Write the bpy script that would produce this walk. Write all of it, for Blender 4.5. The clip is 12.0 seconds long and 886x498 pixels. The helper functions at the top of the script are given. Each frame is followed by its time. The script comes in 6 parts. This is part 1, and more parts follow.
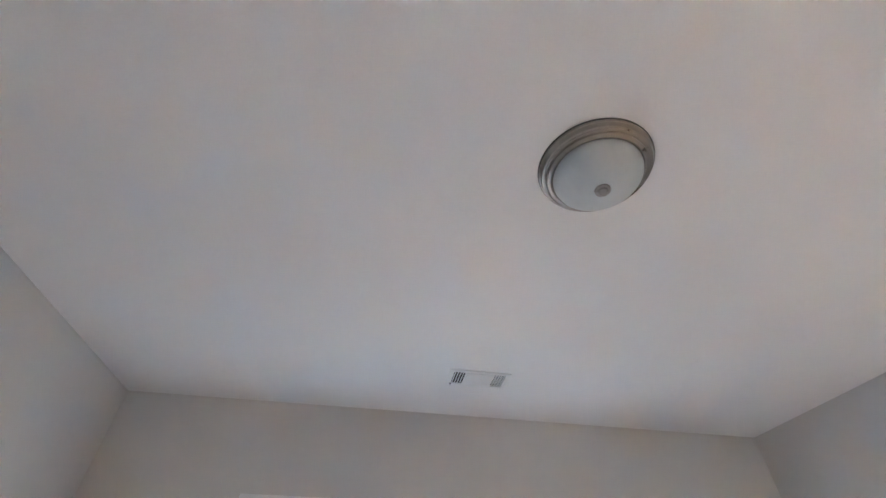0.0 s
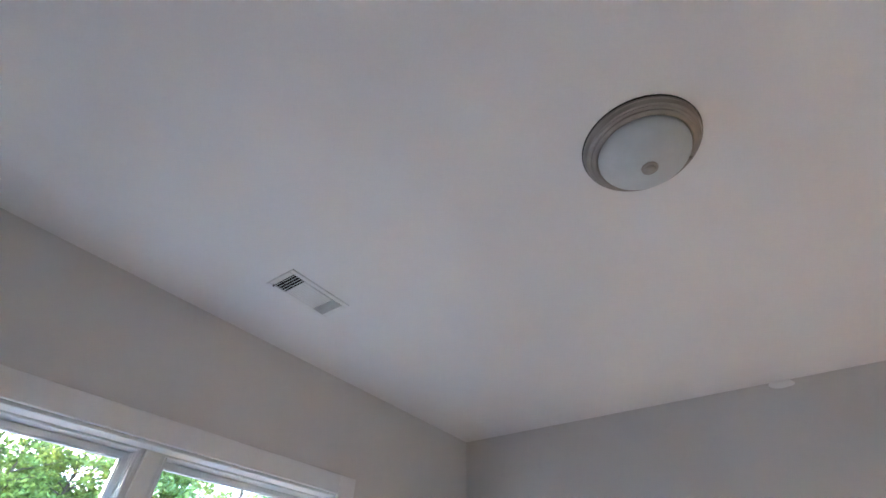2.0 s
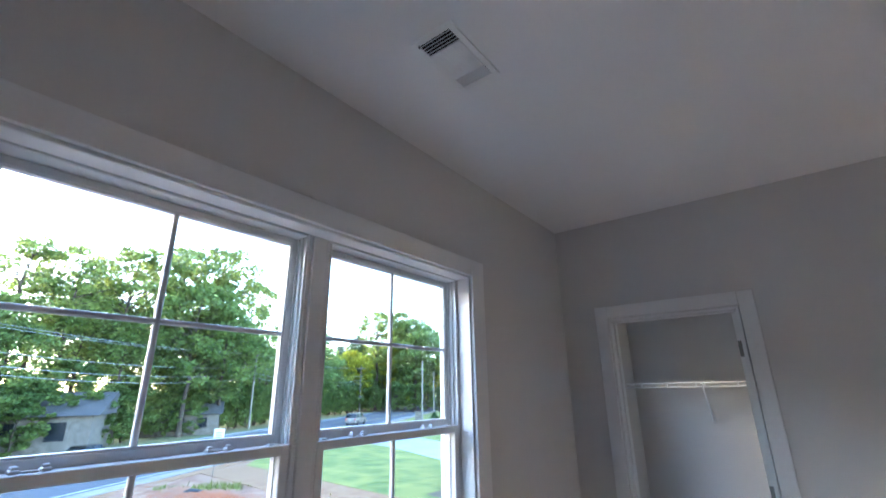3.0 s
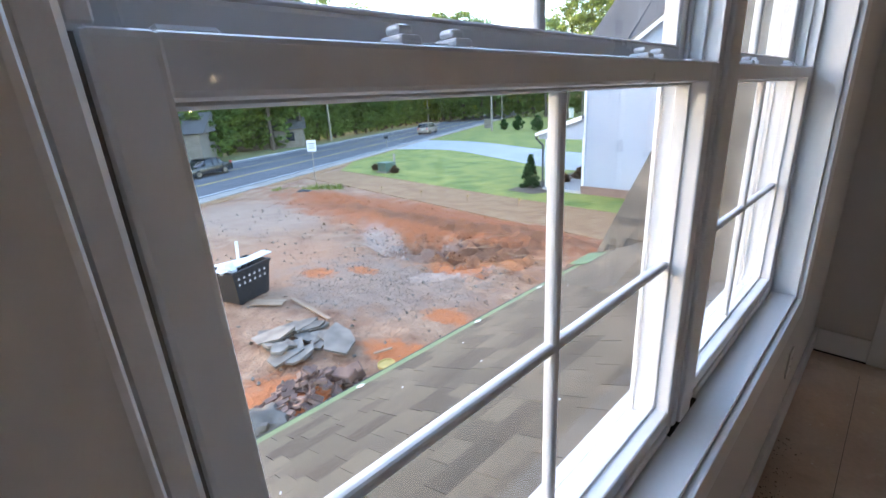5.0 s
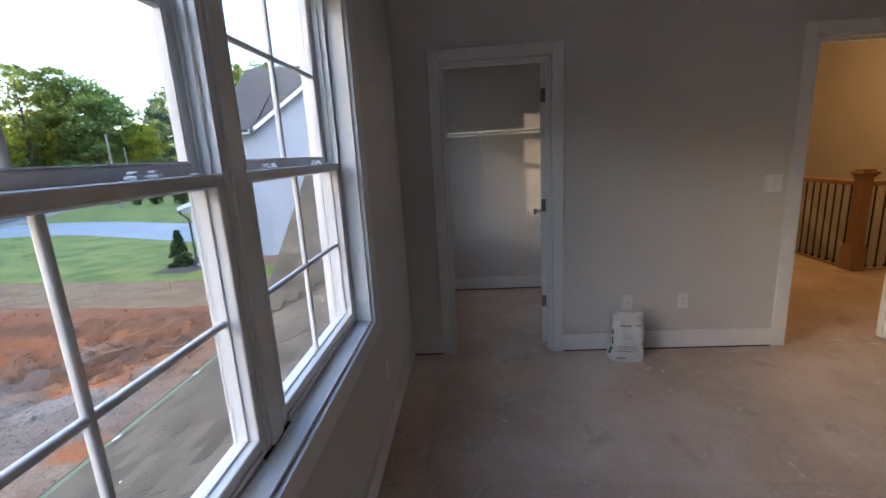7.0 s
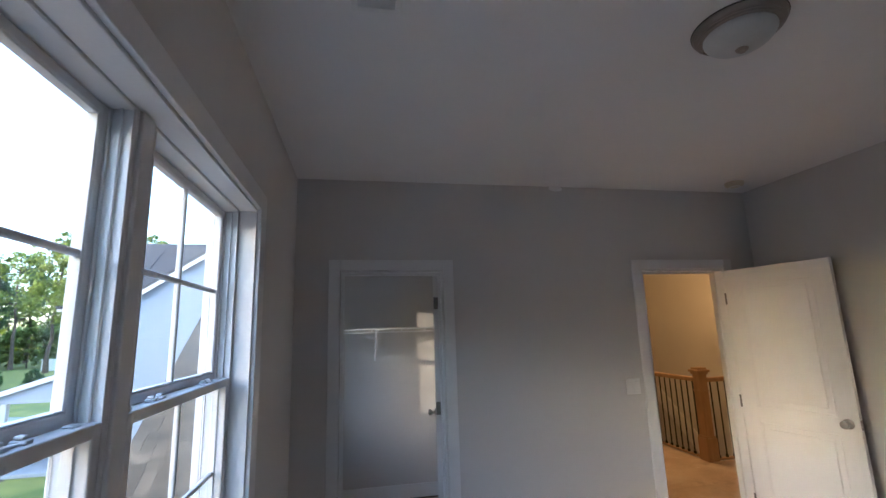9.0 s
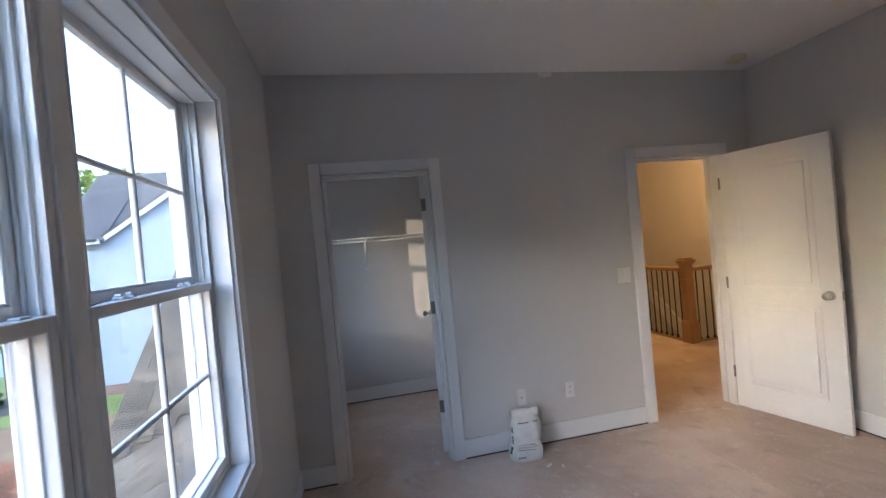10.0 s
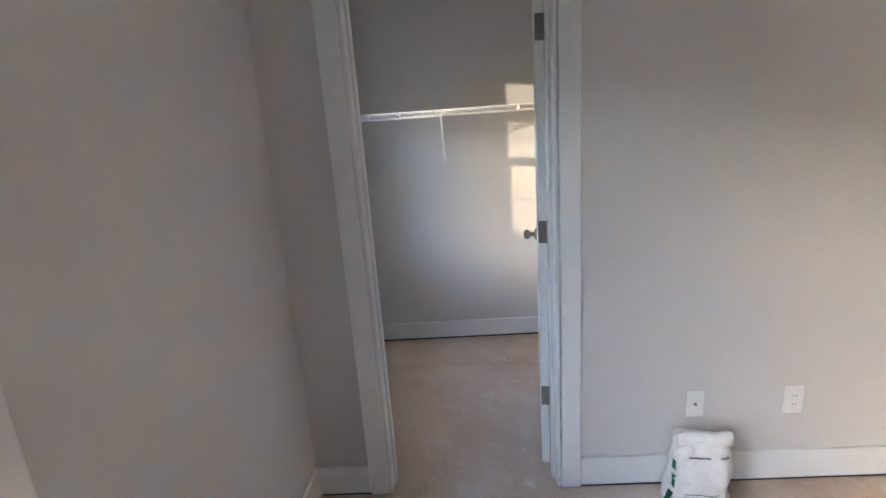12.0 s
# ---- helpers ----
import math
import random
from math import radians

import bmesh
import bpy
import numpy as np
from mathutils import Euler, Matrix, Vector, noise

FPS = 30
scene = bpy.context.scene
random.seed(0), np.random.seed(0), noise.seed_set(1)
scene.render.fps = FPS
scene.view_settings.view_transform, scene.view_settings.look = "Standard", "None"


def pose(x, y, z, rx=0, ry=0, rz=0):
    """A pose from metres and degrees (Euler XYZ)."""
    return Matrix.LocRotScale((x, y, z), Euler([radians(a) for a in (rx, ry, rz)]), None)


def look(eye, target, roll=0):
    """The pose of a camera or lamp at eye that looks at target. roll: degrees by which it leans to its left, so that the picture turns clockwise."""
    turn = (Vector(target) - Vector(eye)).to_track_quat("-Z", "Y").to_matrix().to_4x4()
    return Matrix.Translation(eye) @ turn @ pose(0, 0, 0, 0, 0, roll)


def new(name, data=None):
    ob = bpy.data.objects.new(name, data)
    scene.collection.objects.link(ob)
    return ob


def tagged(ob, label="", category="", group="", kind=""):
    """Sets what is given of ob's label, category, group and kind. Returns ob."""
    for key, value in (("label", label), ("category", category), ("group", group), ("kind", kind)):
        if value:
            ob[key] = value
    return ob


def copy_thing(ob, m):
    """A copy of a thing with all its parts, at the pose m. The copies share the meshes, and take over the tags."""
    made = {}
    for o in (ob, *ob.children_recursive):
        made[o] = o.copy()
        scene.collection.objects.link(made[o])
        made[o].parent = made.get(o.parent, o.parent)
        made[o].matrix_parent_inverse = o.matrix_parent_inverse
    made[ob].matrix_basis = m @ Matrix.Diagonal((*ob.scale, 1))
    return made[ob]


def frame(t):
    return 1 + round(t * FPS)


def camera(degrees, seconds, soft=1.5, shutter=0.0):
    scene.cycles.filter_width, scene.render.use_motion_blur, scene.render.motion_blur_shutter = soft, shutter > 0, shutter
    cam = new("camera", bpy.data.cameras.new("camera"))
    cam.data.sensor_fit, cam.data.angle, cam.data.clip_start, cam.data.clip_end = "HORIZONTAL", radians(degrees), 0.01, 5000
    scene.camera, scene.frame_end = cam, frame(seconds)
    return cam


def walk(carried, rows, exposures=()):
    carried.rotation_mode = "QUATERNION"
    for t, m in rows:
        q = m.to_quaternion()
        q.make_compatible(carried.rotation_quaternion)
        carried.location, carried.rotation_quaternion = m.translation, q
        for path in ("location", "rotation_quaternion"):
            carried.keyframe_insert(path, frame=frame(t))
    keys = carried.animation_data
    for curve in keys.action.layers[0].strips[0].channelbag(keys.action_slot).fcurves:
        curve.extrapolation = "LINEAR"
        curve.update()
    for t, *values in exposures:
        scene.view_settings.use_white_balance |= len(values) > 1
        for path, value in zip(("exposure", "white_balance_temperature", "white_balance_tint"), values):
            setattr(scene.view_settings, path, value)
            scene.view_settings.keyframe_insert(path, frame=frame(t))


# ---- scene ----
cam = camera(90.8, 12.0, shutter=0.1)

PATH = [
    (0, (2.549, -2.428, 1.739), (1.077, -2.208, 3.075), 1.0),
    (0.5, (2.469, -2.407, 1.697), (1.029, -2.011, 3.027), 3.3),
    (1, (2.318, -2.38, 1.7), (0.959, -1.735, 3.018), 0.3),
    (1.5, (2.128, -2.616, 1.702), (0.994, -1.629, 3.021), -1.3),
    (2, (1.874, -2.8, 1.695), (0.95, -1.608, 3.007), 2.5),
    (2.5, (1.602, -2.827, 1.728), (0.583, -1.536, 2.866), 2.3),
    (3, (1.222, -2.965, 1.624), (0.06, -1.459, 2.243), -0.8),
    (3.5, (0.896, -3.052, 1.524), (-0.349, -1.49, 1.626), -2.8),
    (3.7, (0.777, -3.028, 1.512), (-0.525, -1.511, 1.463), -3.5),
    (5.3, (0.104, -2.932, 1.424), (-1.246, -1.626, 0.737), -2.7),
    (5.5, (0.091, -2.925, 1.422), (-1.177, -1.542, 0.73), -3.0),
    (6, (0.194, -2.898, 1.426), (-0.669, -1.242, 0.712), -4.0),
    (6.5, (0.404, -2.983, 1.451), (-0.079, -1.146, 0.825), -4.9),
    (7, (0.485, -3.058, 1.489), (0.348, -1.109, 1.059), -3.3),
    (7.2, (0.479, -3.079, 1.508), (0.461, -1.11, 1.159), -2.7),
    (8.8, (0.439, -3.127, 1.622), (0.788, -1.168, 1.822), -1.7),
    (9, (0.445, -3.143, 1.635), (0.818, -1.212, 1.999), -1.8),
    (9.5, (0.434, -3.145, 1.612), (0.831, -1.213, 1.942), -3.4),
    (10, (0.471, -3.022, 1.535), (0.876, -1.064, 1.513), -5.3),
    (10.5, (0.594, -2.775, 1.484), (0.876, -0.802, 1.321), -6.4),
    (11, (0.626, -2.455, 1.424), (0.813, -0.483, 1.146), -6.5),
    (11.5, (0.625, -2.058, 1.428), (0.727, -0.083, 1.127), -6.4),
    (12, (0.68, -1.599, 1.431), (0.595, 0.348, 0.983), -4.0),
]
EXPOSURES = [(0, 5.1, 5450, 7), (0.5, 4.95, 5300, 6), (2, 4.85, 5300, 9), (2.5, 4.75, 5250, 11), (3, 4.0, 5200, 10), (3.5, 3.1, 5250, 11), (5.5, 3.45, 6250, 15), (6, 3.4, 6250, 15), (6.5, 3.15, 6250, 15), (7, 2.95, 5950, 15), (9, 3.4, 5400, 11), (9.5, 3.65, 5450, 11), (10, 3.6, 5400, 12), (11, 3.45, 5400, 13), (11.5, 3.45, 5350, 10), (12, 4.55, 5700, 10)]
walk(cam, [(t, look(eye, target, roll)) for t, eye, target, roll in PATH], EXPOSURES)

# ---- world, sun and lamps ----
SUN_EL, SUN_AZ = 6.2, 114.5  # degrees up; degrees to the left of +y
sun_dir = Vector((-math.sin(radians(SUN_AZ)) * math.cos(radians(SUN_EL)), math.cos(radians(SUN_AZ)) * math.cos(radians(SUN_EL)), math.sin(radians(SUN_EL))))
world = bpy.data.worlds.new("world")
scene.world = world
world.use_nodes = True
wn = world.node_tree
sky = wn.nodes.new("ShaderNodeTexSky")
sky.sky_type, sky.sun_disc = "NISHITA", False
sky.sun_elevation, sky.sun_rotation = radians(SUN_EL + 6), radians(-SUN_AZ)
sky.air_density, sky.dust_density, sky.ozone_density = 1.0, 1.2, 1.2
wn.links.new(sky.outputs[0], wn.nodes["Background"].inputs[0])
wn.nodes["Background"].inputs[1].default_value = 0.15
sun = new("sun", bpy.data.lights.new("sun", "SUN"))
sun.data.energy, sun.data.angle, sun.data.color = 0.26, radians(0.7), (1.0, 0.78, 0.52)
sun.matrix_world = look(sun_dir * 50, (0, 0, 0))
hall_lamp = new("hall_lamp", bpy.data.lights.new("hall_lamp", "POINT"))
hall_lamp.data.energy, hall_lamp.data.color, hall_lamp.data.shadow_soft_size = 3.5, (1.0, 0.53, 0.17), 0.12
hall_lamp.matrix_world = pose(4.4, 2.2, 2.5)

# ---- materials ----
def surface(name, low, high, scale=3.0, rough=0.6, grain=120.0, bump=0.1, metal=0.0, fine=0.12, spread=0.0, stretch=(1, 1, 1), spec=0.5):
    """A Principled surface: two tones mixed by broad noise, a fine grain over them, and a relief. spread: how far pieces differ from each other."""
    m = bpy.data.materials.new(name)
    m.use_nodes = True
    nt = m.node_tree
    n, ln = nt.nodes, nt.links
    bsdf = n["Principled BSDF"]
    co, mp = n.new("ShaderNodeTexCoord"), n.new("ShaderNodeMapping")
    mp.inputs["Scale"].default_value = stretch
    ln.new(co.outputs["Object"], mp.inputs["Vector"])
    big, small = n.new("ShaderNodeTexNoise"), n.new("ShaderNodeTexNoise")
    big.inputs["Scale"].default_value, big.inputs["Detail"].default_value, big.inputs["Roughness"].default_value = scale, 6, 0.6
    small.inputs["Scale"].default_value, small.inputs["Detail"].default_value = grain, 3
    for t in (big, small):
        ln.new(mp.outputs[0], t.inputs["Vector"])
    ramp = n.new("ShaderNodeMapRange")
    ramp.inputs[1].default_value, ramp.inputs[2].default_value = 0.35, 0.65
    ln.new(big.outputs[0], ramp.inputs[0])
    mix = n.new("ShaderNodeMix")
    mix.data_type = "RGBA"
    mix.inputs[6].default_value, mix.inputs[7].default_value = (*low, 1), (*high, 1)
    ln.new(ramp.outputs[0], mix.inputs[0])
    hsv = n.new("ShaderNodeHueSaturation")
    val = n.new("ShaderNodeMath")
    val.operation = "MULTIPLY_ADD"
    val.inputs[1].default_value, val.inputs[2].default_value = fine * 2, 1 - fine
    ln.new(small.outputs[0], val.inputs[0])
    last = val
    if spread:
        info = n.new("ShaderNodeObjectInfo")
        geo = n.new("ShaderNodeNewGeometry")
        both = n.new("ShaderNodeMath")
        both.operation = "ADD"
        ln.new(info.outputs["Random"], both.inputs[0])
        ln.new(geo.outputs["Random Per Island"], both.inputs[1])
        frac = n.new("ShaderNodeMath")
        frac.operation = "FRACT"
        ln.new(both.outputs[0], frac.inputs[0])
        sp = n.new("ShaderNodeMath")
        sp.operation = "MULTIPLY_ADD"
        sp.inputs[1].default_value, sp.inputs[2].default_value = 2 * spread, 1 - spread
        ln.new(frac.outputs[0], sp.inputs[0])
        mul = n.new("ShaderNodeMath")
        mul.operation = "MULTIPLY"
        ln.new(sp.outputs[0], mul.inputs[0])
        ln.new(val.outputs[0], mul.inputs[1])
        last = mul
    ln.new(last.outputs[0], hsv.inputs["Value"])
    ln.new(mix.outputs[2], hsv.inputs["Color"])
    ln.new(hsv.outputs[0], bsdf.inputs["Base Color"])
    rr = n.new("ShaderNodeMapRange")
    rr.inputs[3].default_value, rr.inputs[4].default_value = max(rough - 0.08, 0.02), min(rough + 0.08, 1)
    ln.new(big.outputs[0], rr.inputs[0])
    ln.new(rr.outputs[0], bsdf.inputs["Roughness"])
    bsdf.inputs["Metallic"].default_value = metal
    bsdf.inputs["Specular IOR Level"].default_value = spec
    if bump:
        bm_ = n.new("ShaderNodeBump")
        bm_.inputs["Strength"].default_value, bm_.inputs["Distance"].default_value = bump, 0.01
        ln.new(small.outputs[0], bm_.inputs["Height"])
        ln.new(bm_.outputs[0], bsdf.inputs["Normal"])
    return m


def glass(name, tint=(1, 1, 1), gloss=1.0):
    m = bpy.data.materials.new(name)
    m.use_nodes = True
    nt = m.node_tree
    nt.nodes.remove(nt.nodes["Principled BSDF"])
    clear, shine, mix, face, power, scale = (nt.nodes.new("ShaderNode" + k) for k in ("BsdfTransparent", "BsdfGlossy", "MixShader", "LayerWeight", "Math", "Math"))
    clear.inputs[0].default_value = (*tint, 1)
    shine.inputs["Roughness"].default_value = 0.02
    face.inputs[0].default_value = 0.5
    power.operation, power.inputs[1].default_value = "POWER", 4.0
    scale.operation, scale.inputs[1].default_value, scale.inputs[2].default_value = "MULTIPLY_ADD", 0.45 * gloss, 0.022 * gloss
    nt.links.new(face.outputs["Facing"], power.inputs[0])
    nt.links.new(power.outputs[0], scale.inputs[0])
    nt.links.new(scale.outputs[0], mix.inputs[0])
    nt.links.new(clear.outputs[0], mix.inputs[1])
    nt.links.new(shine.outputs[0], mix.inputs[2])
    nt.links.new(mix.outputs[0], nt.nodes["Material Output"].inputs[0])
    return m


def leafy(m, amount=0.4):
    """Lets some light through a leaf material."""
    nt = m.node_tree
    bsdf, out = nt.nodes["Principled BSDF"], nt.nodes["Material Output"]
    tr, mix = nt.nodes.new("ShaderNodeBsdfTranslucent"), nt.nodes.new("ShaderNodeMixShader")
    mix.inputs[0].default_value = amount
    nt.links.new(bsdf.inputs["Base Color"].links[0].from_socket, tr.inputs["Color"])
    nt.links.new(bsdf.outputs[0], mix.inputs[1])
    nt.links.new(tr.outputs[0], mix.inputs[2])
    nt.links.new(mix.outputs[0], out.inputs[0])
    return m


def glow(name, colour, strength):
    m = bpy.data.materials.new(name)
    m.use_nodes = True
    b = m.node_tree.nodes["Principled BSDF"]
    b.inputs["Base Color"].default_value = (*colour, 1)
    b.inputs["Emission Color"].default_value = (*colour, 1)
    b.inputs["Emission Strength"].default_value = strength
    return m


WALL = surface("wall_paint", (0.63, 0.605, 0.575), (0.66, 0.635, 0.605), 1.2, 0.55, 220, 0.12, fine=0.03)
CEIL = surface("ceiling_paint", (0.83, 0.815, 0.795), (0.86, 0.845, 0.825), 1.0, 0.9, 260, 0.18, fine=0.03)
TRIM = surface("trim_paint", (0.78, 0.77, 0.755), (0.82, 0.81, 0.80), 2.0, 0.38, 90, 0.03, fine=0.03)
VINYL = surface("white_vinyl", (0.72, 0.715, 0.71), (0.77, 0.765, 0.76), 2.0, 0.3, 60, 0.02, fine=0.02)
SEAL = surface("dark_seal", (0.03, 0.03, 0.03), (0.05, 0.05, 0.05), 5, 0.7)
TAUPE = surface("taupe_seal", (0.24, 0.21, 0.18), (0.29, 0.26, 0.23), 5, 0.8)
GLASS = glass("window_glass")
PLASTIC = surface("white_plastic", (0.78, 0.77, 0.74), (0.82, 0.81, 0.79), 4, 0.35, 60, 0.02, fine=0.02)
CREAM = surface("cream_plastic", (0.62, 0.54, 0.38), (0.68, 0.60, 0.44), 4, 0.4, 60, 0.02, fine=0.02)
NICKEL = surface("brushed_nickel", (0.27, 0.245, 0.22), (0.36, 0.33, 0.30), 4, 0.29, 200, 0.05, metal=1.0, fine=0.05)
BRONZE = surface("hinge_metal", (0.20, 0.19, 0.18), (0.27, 0.26, 0.25), 6, 0.4, 150, 0.05, metal=0.9, fine=0.05)
FROST = surface("frosted_glass", (0.50, 0.525, 0.52), (0.57, 0.595, 0.59), 6, 0.32, 60, 0.02, fine=0.03)
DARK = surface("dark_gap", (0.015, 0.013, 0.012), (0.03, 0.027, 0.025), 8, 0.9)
OAK = surface("oak_wood", (0.36, 0.22, 0.11), (0.46, 0.30, 0.16), 5, 0.42, 70, 0.06, stretch=(3, 3, 0.4), fine=0.12)
IRON = surface("black_iron", (0.02, 0.018, 0.016), (0.035, 0.03, 0.028), 8, 0.45, 90, 0.05, metal=0.4)
WIRE = surface("white_wire", (0.80, 0.80, 0.80), (0.85, 0.85, 0.85), 8, 0.35, 60, 0.02, fine=0.02)
PAPER = surface("paper_bag", (0.72, 0.70, 0.68), (0.80, 0.785, 0.765), 14, 0.75, 60, 0.25, fine=0.08)
INK = surface("grey_ink", (0.16, 0.17, 0.18), (0.24, 0.25, 0.26), 30, 0.8)
GREENINK = surface("green_ink", (0.03, 0.16, 0.10), (0.05, 0.22, 0.14), 30, 0.8)
SHINGLE = surface("roof_shingle", (0.095, 0.078, 0.055), (0.165, 0.135, 0.095), 1.6, 0.95, 150, 0.6, fine=0.35, spread=0.34)
SHINGLE_GREY = surface("grey_shingle", (0.075, 0.07, 0.068), (0.12, 0.11, 0.105), 1.2, 0.95, 9, 0.4, fine=0.3)
DRIP = surface("green_flashing", (0.095, 0.15, 0.06), (0.14, 0.20, 0.08), 5, 0.6, 60, 0.05)
SIDING = surface("pale_siding", (0.31, 0.35, 0.42), (0.36, 0.40, 0.47), 0.6, 0.6, 20, 0.05, fine=0.04)
BRICK = surface("brick", (0.14, 0.085, 0.065), (0.25, 0.16, 0.125), 9, 0.9, 90, 0.4, fine=0.2, spread=0.35)
CONCRETE = surface("concrete", (0.15, 0.125, 0.10), (0.28, 0.24, 0.195), 2.5, 0.9, 60, 0.3, fine=0.25, spread=0.3)
GRAVEL = surface("gravel_stone", (0.165, 0.125, 0.095), (0.30, 0.235, 0.18), 6, 0.9, 60, 0.2, fine=0.2, spread=0.45)
CRUMB = surface("sawdust_crumb", (0.10, 0.065, 0.04), (0.22, 0.15, 0.10), 9, 0.95, 60, 0.2, fine=0.2, spread=0.4)
KERB = surface("pale_kerb", (0.24, 0.215, 0.185), (0.34, 0.315, 0.28), 0.8, 0.9, 30, 0.2, fine=0.15)
# even pale grey stands for the sky's reflection along the cables
CABLE = surface("sky_pale_cable", (0.28, 0.29, 0.29), (0.36, 0.37, 0.37), 2, 0.6, 30, 0.0)
DRIVEWAY = surface("driveway_concrete", (0.30, 0.305, 0.31), (0.37, 0.375, 0.38), 0.5, 0.85, 20, 0.1, fine=0.06)
ASPHALT = surface("asphalt", (0.085, 0.088, 0.095), (0.12, 0.122, 0.13), 0.25, 0.9, 14, 0.1, fine=0.15)
YELLOW = surface("yellow_paint", (0.42, 0.30, 0.09), (0.55, 0.41, 0.13), 3, 0.8, 30, 0.05)
WHITEPAINT = surface("white_paint", (0.62, 0.62, 0.60), (0.74, 0.74, 0.72), 3, 0.8, 30, 0.05)
LAWN = surface("lawn", (0.105, 0.15, 0.02), (0.28, 0.275, 0.06), 0.7, 0.95, 25, 0.6, fine=0.3)
STRAW = surface("straw_soil", (0.23, 0.115, 0.05), (0.33, 0.205, 0.10), 1.6, 0.95, 9, 0.6, fine=0.3)
WEED = surface("verge_grass", (0.12, 0.15, 0.05), (0.24, 0.22, 0.10), 0.6, 0.95, 16, 0.6, fine=0.3)
BARK = surface("bark", (0.07, 0.05, 0.035), (0.13, 0.10, 0.075), 3, 0.95, 30, 0.5, stretch=(3, 3, 0.5))
POLE = surface("weathered_pole", (0.20, 0.17, 0.14), (0.30, 0.27, 0.23), 2, 0.9, 40, 0.2, stretch=(4, 4, 0.3))
LEAF = surface("leaf_green", (0.14, 0.21, 0.06), (0.29, 0.36, 0.10), 0.22, 0.7, 3, 0.0, fine=0.25, spread=0.45)
# bright yellow copy of the leaf green, with evening sunlight in its colour
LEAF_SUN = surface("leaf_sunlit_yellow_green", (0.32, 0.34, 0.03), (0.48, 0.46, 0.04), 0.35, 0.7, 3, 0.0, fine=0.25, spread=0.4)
LEAF_LIGHT = surface("leaf_light_green", (0.15, 0.205, 0.05), (0.31, 0.36, 0.095), 0.3, 0.7, 3, 0.0, fine=0.25, spread=0.45)
PINE = surface("pine_needle", (0.075, 0.12, 0.06), (0.13, 0.18, 0.085), 0.35, 0.75, 3, 0.0, fine=0.25, spread=0.4)
SHRUB = surface("shrub_leaf", (0.035, 0.085, 0.022), (0.065, 0.13, 0.035), 2, 0.75, 9, 0.0, fine=0.25, spread=0.45)
SHRUB_BROWN = surface("brown_shrub_leaf", (0.10, 0.07, 0.035), (0.20, 0.115, 0.06), 2, 0.8, 9, 0.0, fine=0.25, spread=0.5)
BLACKBIN = surface("black_steel", (0.008, 0.009, 0.010), (0.02, 0.02, 0.022), 2, 0.6, 30, 0.2, fine=0.2)
TRANSFORMER = surface("green_enamel", (0.05, 0.10, 0.07), (0.08, 0.13, 0.095), 3, 0.5, 30, 0.05)
PAINT_GOLD = surface("champagne_car_paint", (0.36, 0.31, 0.26), (0.40, 0.35, 0.29), 1, 0.3, 20, 0.0, metal=0.5)
PAINT_BLACK = surface("black_car_paint", (0.012, 0.013, 0.016), (0.02, 0.021, 0.025), 1, 0.2, 20, 0.0)
CARGLASS = surface("tinted_glass", (0.01, 0.012, 0.015), (0.02, 0.023, 0.027), 1, 0.08, 10, 0.0)
RUBBER = surface("rubber", (0.015, 0.015, 0.015), (0.03, 0.03, 0.03), 6, 0.85, 40, 0.1)
RED = surface("red_plastic", (0.45, 0.03, 0.02), (0.55, 0.06, 0.04), 4, 0.5)
LUMBER = surface("lumber", (0.30, 0.19, 0.115), (0.40, 0.27, 0.17), 3, 0.8, 40, 0.1, stretch=(0.5, 3, 3))
REDSIGNAL = glow("red_signal", (1.0, 0.03, 0.02), 6)


def subfloor():
    """Dusty wood-chip panel with pale drywall dust, footmarks and darker stains."""
    m = surface("subfloor_panel", (0.55, 0.42, 0.325), (0.70, 0.565, 0.46), 1.1, 0.85, 55, 0.15, fine=0.14, spread=0.05)
    nt = m.node_tree
    n, ln = nt.nodes, nt.links
    bsdf = n["Principled BSDF"]
    base = bsdf.inputs["Base Color"].links[0].from_socket
    co = n.new("ShaderNodeTexCoord")
    for scale, lo, hi, colour, amount in ((2.3, 0.50, 0.75, (0.74, 0.665, 0.59), 0.7), (9.0, 0.60, 0.74, (0.82, 0.77, 0.71), 0.6), (3.7, 0.58, 0.78, (0.30, 0.22, 0.16), 0.6), (0.8, 0.52, 0.72, (0.36, 0.265, 0.195), 0.5), (26.0, 0.64, 0.72, (0.84, 0.80, 0.75), 0.55), (6.0, 0.62, 0.70, (0.86, 0.82, 0.77), 0.5)):
        t, r, mx = n.new("ShaderNodeTexNoise"), n.new("ShaderNodeMapRange"), n.new("ShaderNodeMix")
        t.inputs["Scale"].default_value, t.inputs["Detail"].default_value, t.inputs["Roughness"].default_value, t.inputs["Distortion"].default_value = scale, 8, 0.65, 0.6
        r.inputs[1].default_value, r.inputs[2].default_value, r.inputs[4].default_value = lo, hi, amount
        mx.data_type = "RGBA"
        mx.inputs[7].default_value = (*colour, 1)
        ln.new(co.outputs["Object"], t.inputs["Vector"])
        ln.new(t.outputs[0], r.inputs[0])
        ln.new(r.outputs[0], mx.inputs[0])
        ln.new(base, mx.inputs[6])
        base = mx.outputs[2]
    ln.new(base, bsdf.inputs["Base Color"])
    return m


